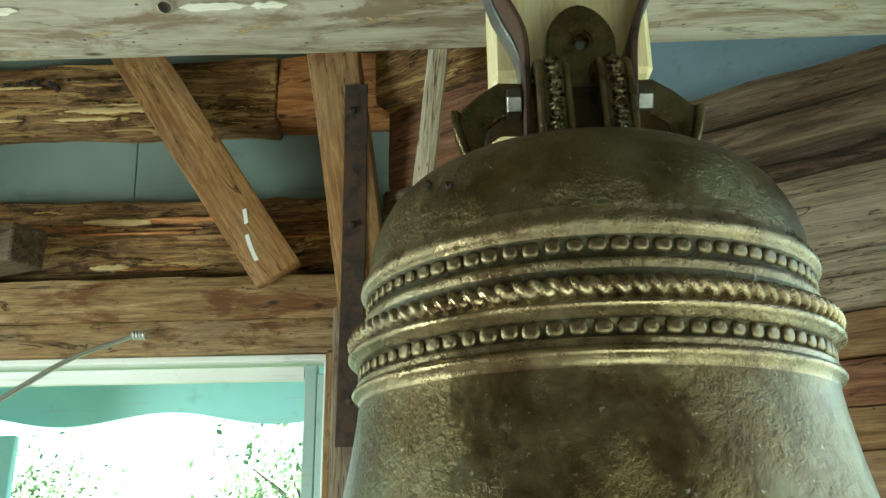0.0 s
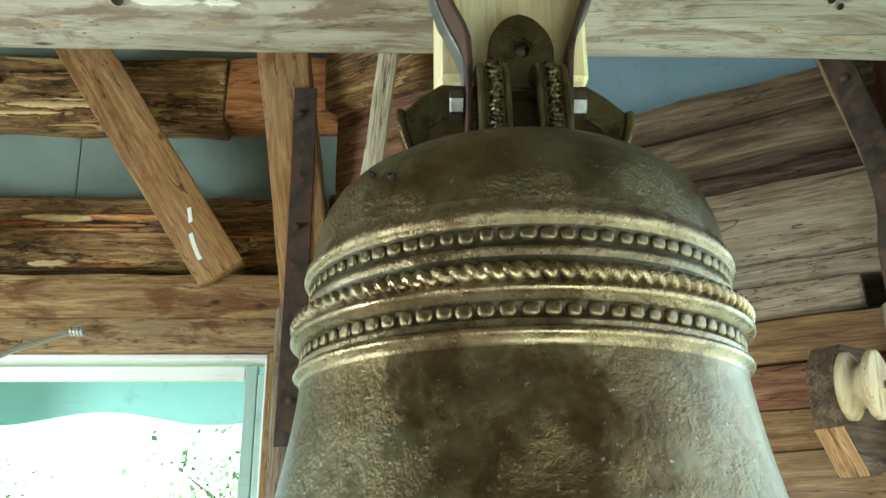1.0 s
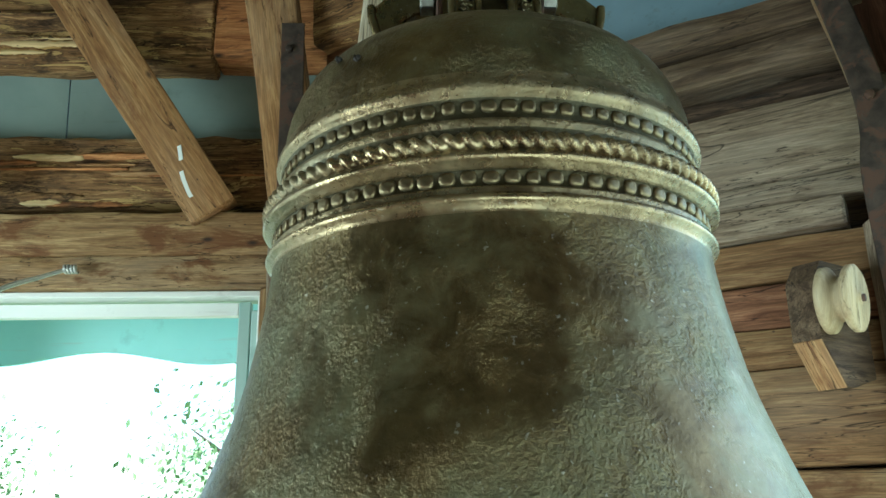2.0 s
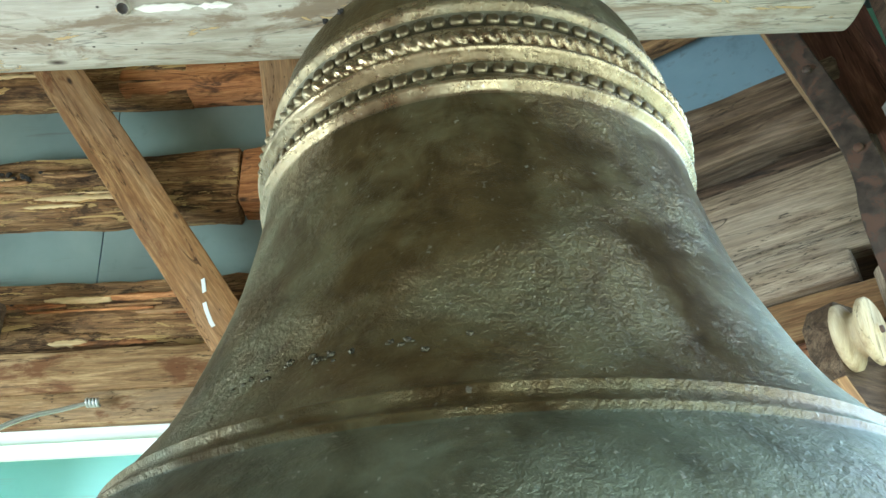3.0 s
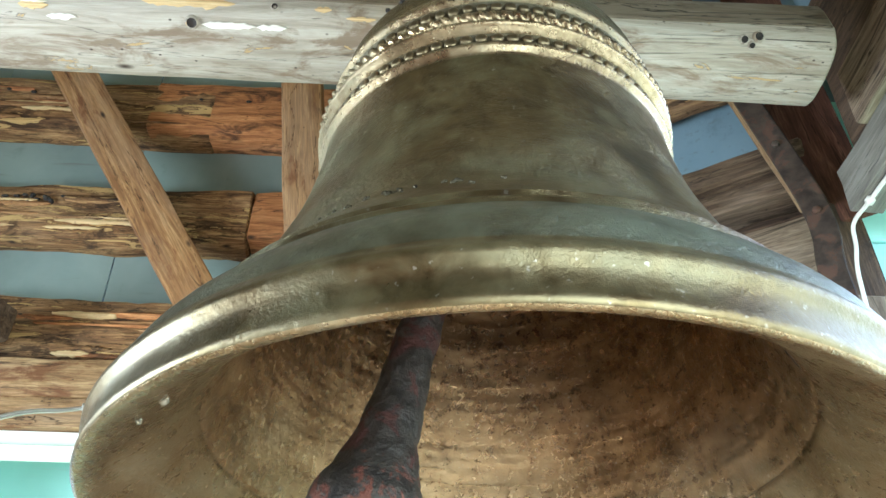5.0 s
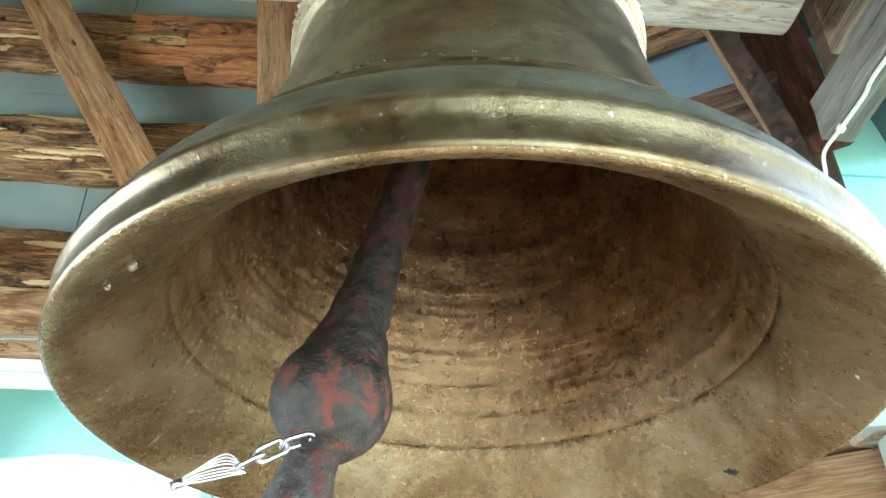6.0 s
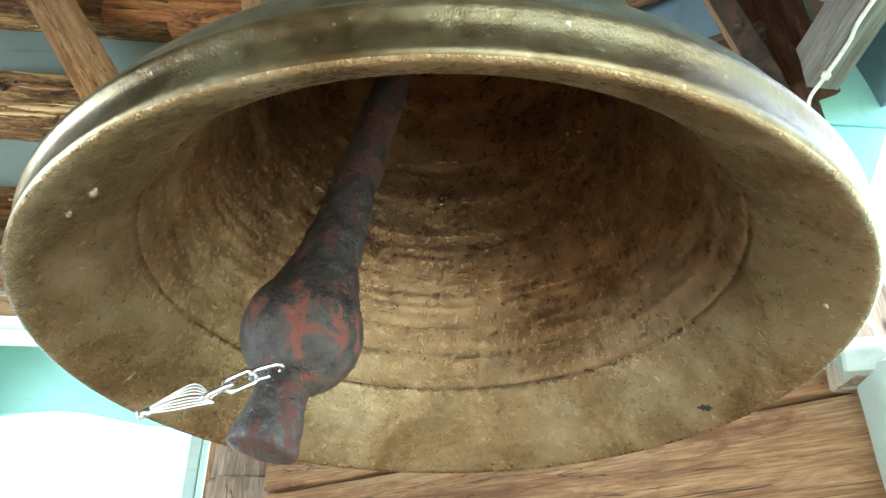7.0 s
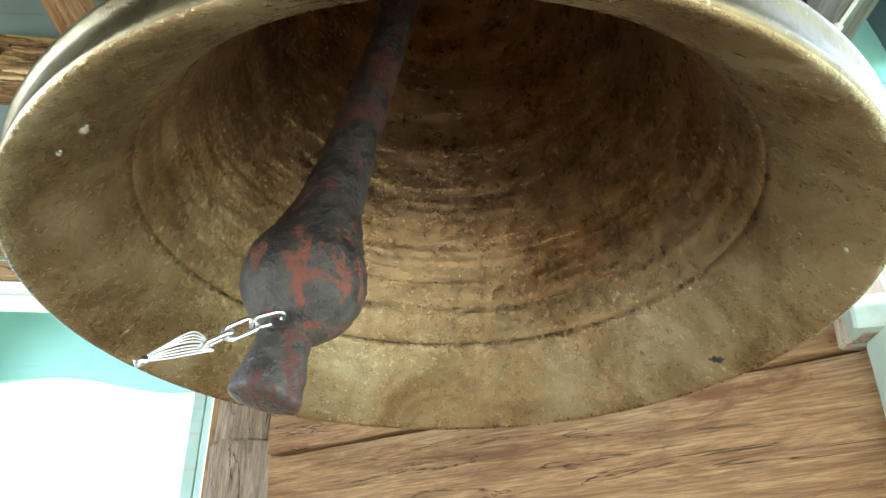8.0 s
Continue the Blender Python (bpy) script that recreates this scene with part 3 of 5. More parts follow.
# dark strip standing in for the shadow under the lowest log
timber("filler", (-2.0, 1.76, 2.80), (-0.36, 1.76, 2.80), 0.03, 0.12, DARK_WOOD, north, seed=4)

# corner post of two stacked log pieces
post_l = tagged(empty("corner_post"), "grey-brown round log corner post in two stacked pieces", "post")
timber("log", (-0.41, 1.60, 2.02), (-0.41, 1.60, 2.66), 0.20, 0.20, GREY_WOOD, post_l, up=(1, 0, 0), rnd=0.5, amp=0.006, seed=11)
timber("log", (-0.41, 1.595, 0.0), (-0.41, 1.595, 2.016), 0.23, 0.225, GREY_WOOD, post_l, up=(1, 0, 0), rnd=0.75, amp=0.010, seed=12)

# log purlins of the north slope


def log_section(w, h, ex):
    """The skin of a log: angle in degrees to y, z and the normal."""
    def at(u):
        ca, sa = math.cos(radians(u)), math.sin(radians(u))
        d = (abs(ca) ** ex + abs(sa) ** ex) ** (-1 / ex)
        return ca * d * w / 2, sa * d * h / 2, ca, sa
    return at


for nm, z, y, hgt, mt, seed, x1, lab in (
        ("purlin", 2.950, 1.745, 0.260, LOG_WOOD, 21, -0.46, "rough brown log purlin with peeling surface"),
        ("purlin", 3.452, 1.715, 0.252, LOG_WOOD, 22, -0.74, "insect-eaten brown log purlin with flaking bark"),
        ("purlin", 3.955, 1.64, 0.27, LOG_WOOD, 23, -0.95, "yellowish brown log purlin")):
    log = tagged(timber(nm, (-2.3, y, z), (x1, y, z), 0.17, hgt, mt, rnd=0.62, amp=0.016, seed=seed), lab, "purlin", "log purlins")
    rng = random.Random(seed)
    skin = log_section(0.17, hgt, 5.8)
    for k in range(15):
        xa = rng.uniform(0.25, 2.3 + x1 - 0.45)
        a = rng.uniform(158, 222)
        part("bark_flake", flake_bm(skin, xa, xa + rng.uniform(0.12, 0.42), a, a + rng.uniform(3, 9), seed * 20 + k, 0.011, 0.8), rng.choice((FLAKE_WOOD, ORANGE_WOOD, LOG_WOOD, BRACE_WOOD)), log, "flaking sliver of paler wood")
    for k in range(16 if seed == 22 else 6):
        a, xa = radians(rng.uniform(160, 178)), rng.uniform(0.62, 0.86) if seed == 22 else rng.uniform(0.4, 1.5)
        yy, zz, ny, nz = skin(math.degrees(a))
        hole = bmesh.new()
        bmesh.ops.create_uvsphere(hole, u_segments=7, v_segments=5, radius=1)
        bmesh.ops.scale(hole, verts=hole.verts, vec=(rng.uniform(0.007, 0.014), 0.007, rng.uniform(0.005, 0.008)))
        bmesh.ops.translate(hole, verts=hole.verts, vec=(xa, yy + ny * 0.004, zz + nz * 0.004))
        part("insect_hole", hole, DARK_GAP, log, "dark insect hole")
for nm, z, y, hgt, seed, x0 in (("purlin", 3.455, 1.715, 0.235, 24, -0.735), ("purlin", 3.955, 1.64, 0.265, 25, -1.20)):
    tagged(timber(nm, (x0, y, z), (-0.30, y - 0.01, z), 0.16, hgt, ORANGE_WOOD, rnd=0.3, amp=0.006, seed=seed), "orange-brown squared plank purlin butted to a log", "purlin", "log purlins")

# diagonal brace with white paint chips
brace = tagged(timber("diagonal_brace", (-0.685, 1.60, 2.775), (-1.60, 1.44, 4.16), 0.085, 0.150, BRACE_WOOD, up=(0.8, 0, 0.6), rnd=0.1, amp=0.002, seed=31),
               "slanting brown squared timber brace with white paint flecks", "brace")

for pts in ([(-0.792, 2.975), (-0.788, 2.955), (-0.784, 2.930)], [(-0.782, 2.895), (-0.772, 2.865), (-0.757, 2.830), (-0.748, 2.815)]):
    fl = part("paint_fleck", ribbon_bm(spline([(x, 1.5562 - (z - 2.775) * 0.1155, z) for x, z in pts], 4), (1, 0, 0.5), 0.013, 0.003), WHITE_PAINT, brace, "fleck of white paint", smooth=False)
    fl.matrix_parent_inverse = brace.matrix_basis.inverted()

# corner rafters, iron bands, pale strut
tagged(timber("hip_rafter", (-0.405, 1.53, 2.62), (-0.60, 1.335, 4.15), 0.15, 0.15, BRACE_WOOD, up=(1, 0, 0.1), rnd=0.12, amp=0.003, seed=32), "brown squared hip rafter leaning at the room corner", "rafter")
band_l = tagged(empty("iron_band", (-0.435, 1.44, 2.25)), "dark rusty flat iron band nailed over a rafter", "iron band")
part("band", ribbon_bm(spline([(-0.010, 0.0, 0.0), (-0.005, -0.004, 0.4), (0.0, -0.035, 0.75), (0.004, -0.085, 1.04)]), (1, 0, 0), 0.068, 0.008), IRON, band_l, smooth=False)
for bz in (0.96, 0.62, 0.12):
    bb = hexagon_bm(0.011, 0.014)
    bmesh.ops.rotate(bb, verts=bb.verts, matrix=Matrix.Rotation(radians(90), 3, 'Z'))
    bmesh.ops.translate(bb, verts=bb.verts, vec=(-0.006, -0.014 if bz < 0.5 else (-0.03 if bz < 0.8 else -0.078), bz))
    part("bolt", bb, IRON, band_l)
tagged(timber("pale_strut", (-0.25, 1.24, 2.68), (-0.155, 1.16, 3.55), 0.05, 0.052, PALE_WOOD, up=(1, 0, 0), rnd=0.1, amp=0.003, seed=33), "pale grey sawn strut behind the bell beam", "strut")
tagged(timber("stub_timber", (-1.41, 1.47, 2.852), (-1.78, 1.63, 2.852), 0.12, 0.12, BROWN_WOOD, rnd=0.25, amp=0.004, seed=34), "short sawn beam end resting on the lintel", "beam end")

# north-east wall
NE_A, NE_B = Vector((-0.36, 1.490, 0)), Vector((0.885, 0.682, 0))
ne = tagged(empty("wall_north_east"), "wall of stacked squared timbers and wide brown boards", "wall", kind="structure")
NE_M = along(NE_A, NE_B)
NE_L = (NE_B - NE_A).length


def ne_piece(name, z0, z1, off, material, seed, rnd=0.12, thick=0.11, s0=0.0, s1=None, amp=0.004, parent=None, label=""):
    """A level piece of the north-east wall; off is how far it stands out into the room."""
    ob = finish(name, timber_bm((s1 or NE_L) - s0, thick, z1 - z0, rnd, amp, seed), material, ne if parent is None else parent, label)
    ob.data.set_sharp_from_angle(angle=radians(38))
    ob.matrix_local = NE_M @ Matrix.Translation((s0, thick / 2 - off, (z0 + z1) / 2))
    return ob


ne_piece("timber", 2.571, 2.748, 0.0, GREY_WOOD, 51, amp=0.005, label="wide grey-brown squared timber with a ringed knot")
ne_piece("timber", 2.515, 2.569, -0.004, GREY_WOOD, 52)
ne_piece("timber", 2.449, 2.513, 0.022, GREY_WOOD, 53, s1=NE_L - 0.10, amp=0.006, label="pale split batten")
# two dark sheets added behind the timbers so that no sky shows through
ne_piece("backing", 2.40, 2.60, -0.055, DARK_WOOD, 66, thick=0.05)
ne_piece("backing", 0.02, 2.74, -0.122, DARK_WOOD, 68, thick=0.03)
ne_piece("board", 2.352, 2.445, 0.0, BOARD_WOOD, 54)
ne_piece("board", 2.258, 2.350, -0.006, RED_WOOD, 55)
ne_piece("board", 2.176, 2.256, 0.0, BOARD_WOOD, 56)
ne_piece("board", 1.978, 2.172, 0.002, BOARD_WOOD, 57)
ne_piece("board", 1.690, 1.972, 0.0, BOARD_WOOD, 58)
for k in range(6):
    ne_piece("board", 1.688 - 0.28 * (k + 1), 1.684 - 0.28 * k, 0.0, BOARD_WOOD, 60 + k)
# the set-back 2.752 piece is no log: dark wood in place of a shaded recess
for z0, z1, off, mt, sd in ((2.922, 3.005, 0.012, BROWN_WOOD, 71), (2.835, 2.918, 0.0, BROWN_WOOD, 75), (2.752, 2.83, -0.07, DARK_WOOD, 72), (3.27, 3.50, 0.05, LOG_WOOD, 73), (3.70, 3.95, 0.12, LOG_WOOD, 74)):
    tagged(ne_piece("purlin", z0, z1, off, mt, sd, rnd=0.5, amp=0.01, thick=0.13), "dark brown log purlin or shaded recess strip under the roof slope", "purlin", "log purlins")
for o in list(ne.children):
    if o.name.startswith("purlin"):
        o.parent = None

for k, (z0, z1) in enumerate(((3.008, 3.30), (3.305, 3.60), (3.605, 3.90))):
    ne_piece("board", z0, z1, -0.02, RED_WOOD, 67 + k, thick=0.03, s1=0.40, label="upright red-brown corner board")

# dark post added to close a hole to the sky at the corner
timber("corner_fill", (0.915, 0.715, 0.0), (0.915, 0.715, 2.76), 0.09, 0.09, DARK_WOOD, ne, up=(1, 0, 0), rnd=0.1, amp=0.002, seed=59)
# right-hand rafter, iron strap, red planks
tagged(timber("hip_rafter", (0.826, 0.642, 2.735), (0.601, 0.792, 4.1), 0.075, 0.058, LINTEL_WOOD, up=(0.84, -0.54, 0), rnd=0.12, amp=0.003, seed=35), "brown squared rafter rising behind the beam end", "rafter")
strap_r = tagged(empty("iron_band", (0.82, 0.60, 2.2)), "dark bent flat iron band along a rafter and post", "iron band")
part("band", ribbon_bm(spline([(-0.231, 0.145, 1.85), (-0.148, 0.091, 1.35), (-0.0626, 0.0412, 0.84), (-0.023, 0.0155, 0.597), (-0.0086, 0.0062, 0.487), (-0.0062, 0.0047, 0.399), (-0.0149, 0.0103, 0.293), (-0.008, 0.006, 0.0)]), (0.84, -0.54, 0), 0.060, 0.010), IRON, strap_r, smooth=False)
for bz, bx in ((0.47, -0.006), (0.70, -0.040)):
    bb = hexagon_bm(0.010, 0.016)
    bmesh.ops.rotate(bb, verts=bb.verts, matrix=Matrix.Rotation(radians(60), 3, 'Z'))
    bmesh.ops.translate(bb, verts=bb.verts, vec=(bx - 0.004, -0.002 - bx * 0.6, bz))
    part("bolt", bb, IRON, strap_r)
tagged(timber("roof_plank", (0.925, 0.665, 2.70), (0.868, 0.70, 3.9), 0.02, 0.15, SOOT_WOOD, up=(0.84, -0.54, 0), rnd=0.05, amp=0.003, seed=80), "red-brown roof plank beside the rafter", "plank")

# east wall: corner post, lintel, open window
east = tagged(empty("wall_east"), "timber wall with an open window under a grey lintel", "wall", kind="structure")
timber("lintel", (0.834, 0.478, 2.612), (0.834, -0.85, 2.600), 0.068, 0.112, ASH_WOOD, east, rnd=0.06, amp=0.004, seed=91, label="grey-green weathered lintel timber")
timber("plate", (0.93, 0.45, 2.88), (0.93, -0.85, 2.88), 0.12, 0.17, GREY_WOOD, east, rnd=0.1, amp=0.002, seed=92)
for k in range(5):
    part("plank", box_bm(0.87, 0.98, -0.75, 0.60, k * 0.19, 0.188 + k * 0.19, 0.005), BOARD_WOOD, east, smooth=False)
part("plank", box_bm(0.87, 0.98, -0.80, -0.64, 0.95, 2.45, 0.005), BOARD_WOOD, east, smooth=False)
post_r = tagged(empty("corner_post"), "worn round post with flaking pale green paint", "post")
timber("shaft", (0.905, 0.61, 0.0), (0.905, 0.61, 1.985), 0.13, 0.135, POST_PAINT, post_r, up=(1, 0, 0), rnd=0.8, amp=0.008, seed=93)
timber("head", (0.865, 0.645, 1.965), (0.865, 0.645, 2.44), 0.10, 0.13, GREY_WOOD, post_r, up=(1, 0, 0), rnd=0.4, amp=0.008, seed=94)
timber("cap", (0.80, 0.64, 2.0), (0.92, 0.60, 2.0), 0.10, 0.07, POST_PAINT, post_r, rnd=0.6, amp=0.006, seed=95)

# added dark sheet: hides sky and shutter, leaving the gap over the lintel dark
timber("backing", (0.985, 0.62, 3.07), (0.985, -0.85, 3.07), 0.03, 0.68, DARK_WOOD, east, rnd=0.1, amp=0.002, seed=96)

# open shutter outside the east window
shutter = tagged(empty("shutter", (0.955, 0.69, 1.2)), "open turquoise painted board shutter outside the window", "shutter")
for k, (z0, z1) in enumerate(((0.0, 0.48), (0.485, 0.96), (0.965, 1.455), (1.462, 1.95))):
    part("board", box_bm(-0.02, 0.75, 0.0, 0.025, z0, z1, 0.004), LIGHT_TEAL, shutter, smooth=False)

# cable clipped to the east lintel and post
cable_pts = spline([(0.83, -0.3, 2.548), (0.828, 0.0, 2.548), (0.811, 0.26, 2.549), (0.818, 0.336, 2.549), (0.816, 0.428, 2.549), (0.815, 0.5, 2.549), (0.812, 0.515, 2.5), (0.806, 0.535, 2.42), (0.812, 0.56, 2.2), (0.835, 0.545, 2.02), (0.855, 0.54, 1.94), (0.868, 0.535, 1.85), (0.878, 0.53, 1.6), (0.88, 0.53, 1.2)])
cable = tagged(empty("cable", (0.88, 0.53, 1.2)), "thin white electric cable clipped to timber", "cable")
cbm = tube_bm([p - Vector((0.88, 0.53, 1.2)) for p in cable_pts], 0.0045, 8)
part("lead", cbm, CABLE, cable)
for cp in ((0.816, 0.428, 2.549), (0.864, 0.537, 1.885)):
    kb = box_bm(-0.008, 0.008, -0.009, 0.009, -0.008, 0.008, 0.003)
    bmesh.ops.translate(kb, verts=kb.verts, vec=Vector(cp) - Vector((0.88, 0.53, 1.2)))
    part("clip", kb, CABLE, cable)

# north window
win = tagged(empty("window_1"), "open window with pale green sash and white painted frame", "window", kind="structure")


def bar(name, x0, x1, y0, y1, z0, z1, mt, parent=win):
    return part(name, box_bm(x0, x1, y0, y1, z0, z1, 0.003), mt, parent, smooth=False)


bar("frame_head", -1.80, -0.542, 1.632, 1.74, 2.524, 2.543, WHITE_PAINT)
bar("frame_side", -0.548, -0.540, 1.628, 1.74, 1.16, 2.523, WHITE_PAINT)
bar("frame_side", -0.572, -0.549, 1.66, 1.74, 1.16, 2.488, SASH_PAINT)
bar("frame_side", -1.80, -1.76, 1.64, 1.74, 1.16, 2.523, WHITE_PAINT)
bar("sash_stile", -0.612, -0.576, 1.668, 1.705, 1.18, 2.516, SASH_PAINT)
bar("sash_rail", -1.755, -0.613, 1.67, 1.703, 2.472, 2.514, WHITE_PAINT)
bar("sash_stile", -1.755, -1.72, 1.668, 1.705, 1.18, 2.471, SASH_PAINT)
bar("window_sill", -1.82, -0.53, 1.60, 1.78, 1.12, 1.155, WHITE_PAINT)

# scalloped eave board outside
outline = [(-3.2, 2.86), (-3.2, 2.42)]
for i in range(81):
    x = -3.2 + 3.4 * i / 80
    outline.append((x, 2.432 - 0.024 * math.cos(2 * math.pi * (x + 0.82) / 0.78)))
outline += [(0.2, 2.86)]
fb = prism_bm(outline, 0.022, 0)
ob = finish("eave_board", fb, LIGHT_TEAL, smooth=False)
ob.location = (0, 2.2, 0)
tagged(ob, "turquoise eave board with a scalloped lower edge outside", "eave board")
sb = finish("soffit", box_bm(-3.2, 0.2, 1.80, 2.19, 2.85, 2.87, 0.002), LIGHT_TEAL, smooth=False)
tagged(sb, "turquoise painted soffit outside the window", "soffit", kind="structure")
part("trim", box_bm(-1.755, -1.655, 2.0, 2.03, 1.0, 2.36, 0.004), LIGHT_TEAL, win, "turquoise outside trim", smooth=False)

# ---------------------------------------------------------------- bell beam
BEAM_AT = Vector((-2.95, 0.338, 2.90))
BEAM_OUT = spline([(0, -0.100, -0.045), (0, -0.096, -0.062), (0, -0.086, -0.080), (0, -0.066, -0.094), (0, -0.035, -0.101), (0, 0.005, -0.103), (0, 0.045, -0.100), (0, 0.075, -0.086), (0, 0.092, -0.055), (0, 0.098, -0.01)], 3)
beam_section = [(p.y, p.z) for p in BEAM_OUT] + [(0.098, 0.03), (0.088, 0.052), (0.04, 0.056), (-0.02, 0.056), (-0.070, 0.056), (-0.084, 0.050), (-0.090, 0.030), (-0.095, 0.0), (-0.099, -0.03), (-0.1015, -0.041)]
bb = timber_bm(3.702, 0.2, 0.2, amp=0.006, seed=100, lump=0.3, section=beam_section)
for f in bb.faces:
    c = f.calc_center_median()
    f.material_index = 1 if c.z > -0.044 and f.normal.x < 0.5 else 0
beam = tagged(finish("bell_beam", bb, [BEAM_WOOD, HEWN_WOOD]), "heavy weathered grey log beam with a hewn brown top", "beam")
beam.data.set_sharp_from_angle(angle=radians(38))
beam.location = BEAM_AT


def beam_skin(u):
    """The beam's pale front: u is the height over the beam's axis."""
    p, q = BEAM_OUT[0], BEAM_OUT[1]
    for p, q in zip(BEAM_OUT, BEAM_OUT[1:]):
        if p.z >= u >= q.z:
            break
    f = min(max((p.z - u) / max(p.z - q.z, 1e-5), 0), 1)
    o = p.lerp(q, f)
    t = (q - p).normalized()
    return o.y, o.z, t.z, -t.y


for k, (xa, xb, ua, ub, mt, nm, lab) in enumerate((
        (-0.672, -0.485, -0.070, -0.050, FLAKE_WOOD, "flaked_patch", "yellow bare wood where the surface flaked off"),
        (-0.915, -0.856, -0.083, -0.072, FLAKE_WOOD, "flaked_patch", "yellow bare wood where the surface flaked off"),
        (-0.912, -0.858, -0.0745, -0.070, CHALK_WOOD, "splinter", "whitish torn splinter"),
        (-0.830, -0.740, -0.058, -0.051, FLAKE_WOOD, "flaked_patch", "thin flaked strip"),
        (-0.550, -0.440, -0.0945, -0.089, CHALK_WOOD, "splinter", "whitish torn splinter"),
        (-0.860, -0.800, -0.093, -0.088, CHALK_WOOD, "splinter", "whitish torn splinter"),
        (-0.440, -0.380, -0.0945, -0.090, CHALK_WOOD, "splinter", "whitish torn splinter"),
        (-0.325, -0.290, -0.068, -0.058, FLAKE_WOOD, "flaked_patch", "small flaked spot"),
        (-0.260, -0.200, -0.080, -0.074, FLAKE_WOOD, "flaked_patch", "small flaked spot"),
        (-1.30, -1.10, -0.072, -0.055, FLAKE_WOOD, "flaked_patch", "yellow bare wood where the surface flaked off"),
        (0.60, 0.735, -0.0785, -0.0778, DARK_GAP, "split", "long dark drying crack"))):
    part(nm, flake_bm(beam_skin, xa - BEAM_AT.x, xb - BEAM_AT.x, ua, ub, 300 + k, 0.0045 if nm != "split" else 0.0035, 0.7), mt, beam, lab, smooth=False)
for xk, uk, r in ((-0.570, -0.0905, 0.0095), (-0.405, -0.062, 0.006), (0.555, -0.0800, 0.007), (0.585, -0.0745, 0.008), (0.572, -0.0870, 0.0055)):
    y, z, ny, nz = beam_skin(uk)
    kb = lathe([(0.0, 0.0005), (r * 0.5, 0.0010), (r * 0.8, 0.0030), (r * 1.05, 0.0045), (r * 1.35, 0.0030), (r * 1.6, -0.004)], 18, [1, 1, 1, 0, 0])
    ob = part("knot", kb, [BEAM_WOOD, DARK_GAP], beam, "dark round knot")
    ob.matrix_local = Matrix.Translation((xk - BEAM_AT.x, y + ny * 0.002, z + nz * 0.002)) @ Vector((0, ny, nz)).to_track_quat('Z', 'X').to_matrix().to_4x4()
block = tagged(finish("yoke_block", box_bm(0, 0.485, 0.035, 0.225, -0.105, 0.080, 0.006), NEW_WOOD, smooth=False), "fresh yellow sawn wood block in front of the beam", "block")

block.matrix_local = Matrix(((0, 0, -1, 0), (0, 1, 0, 0), (1, 0, 0, 2.535), (0, 0, 0, 1)))

# ---------------------------------------------------------------- bell
bell = tagged(empty("bell", (0, 0, 1.70)), "large green-brown bronze church bell with beaded and rope bands", "bell")
OUT = [(0.0000, 0.7000), (0.0500, 0.6988), (0.1000, 0.6919), (0.1350, 0.6797), (0.1600, 0.6673), (0.1800, 0.6535), (0.1940, 0.6385), (0.2030, 0.6224), (0.2090, 0.6061), (0.2125, 0.5900), (0.2145, 0.5750),
       (0.2170, 0.5661), (0.2205, 0.5623), (0.2215, 0.5560), (0.2190, 0.5527), (0.2165, 0.5510), (0.2165, 0.5493), (0.2130, 0.5480), (0.2130, 0.5329), (0.2165, 0.5308), (0.2180, 0.5270), (0.2165, 0.5228),
       (0.2160, 0.5174), (0.2180, 0.5142), (0.2225, 0.5110), (0.2255, 0.5026), (0.2285, 0.4962), (0.2325, 0.4942), (0.2325, 0.4910), (0.2300, 0.4889), (0.2270, 0.4877), (0.2250, 0.4849), (0.2215, 0.4837),
       (0.2195, 0.4825), (0.2195, 0.4710), (0.2225, 0.4692), (0.2240, 0.4670), (0.2225, 0.4643), (0.2240, 0.4625), (0.2275, 0.4607), (0.2285, 0.4580), (0.2270, 0.4553), (0.2220, 0.4530), (0.2215, 0.4480),
       (0.2235, 0.4300), (0.2265, 0.4100), (0.2300, 0.3900), (0.2350, 0.3650), (0.2405, 0.3400), (0.2475, 0.3150), (0.2560, 0.2900), (0.2665, 0.2620), (0.2760, 0.2380), (0.2860, 0.2150), (0.2960, 0.1960),
       (0.3080, 0.1790), (0.3180, 0.1655), (0.3270, 0.1535), (0.3300, 0.1505), (0.3335, 0.1495), (0.3355, 0.1470), (0.3345, 0.1430), (0.3370, 0.1390), (0.3405, 0.1345), (0.3440, 0.1335), (0.3465, 0.1305),
       (0.3460, 0.1265), (0.3490, 0.1230), (0.3550, 0.1165), (0.3640, 0.1070), (0.3750, 0.0935), (0.3830, 0.0810), (0.3890, 0.0680), (0.3935, 0.0560), (0.3960, 0.0505), (0.4000, 0.0465), (0.4025, 0.0410),
       (0.4020, 0.0360), (0.3990, 0.0320), (0.3975, 0.0270), (0.3975, 0.0200), (0.3985, 0.0120), (0.4005, 0.0070), (0.4005, 0.0025), (0.3985, 0.0000)]
LIPS = [(0.3955, -0.0015), (0.3900, 0.0005), (0.3800, 0.0070), (0.3660, 0.0190)]
INN = [(0.3520, 0.0305), (0.3420, 0.0395), (0.3290, 0.0530), (0.3150, 0.0710), (0.3055, 0.0860), (0.3068, 0.0875), (0.3025, 0.0905), (0.2940, 0.1100), (0.2840, 0.1330), (0.2735, 0.1580), (0.2620, 0.1880), (0.2500, 0.2220), (0.2380, 0.262), (0.2275, 0.305), (0.2180, 0.35), (0.2100, 0.40),
       (0.2040, 0.45), (0.2000, 0.50), (0.1960, 0.545), (0.1920, 0.58), (0.184, 0.61), (0.168, 0.630), (0.140, 0.644), (0.10, 0.653), (0.05, 0.656), (0.0, 0.657)]
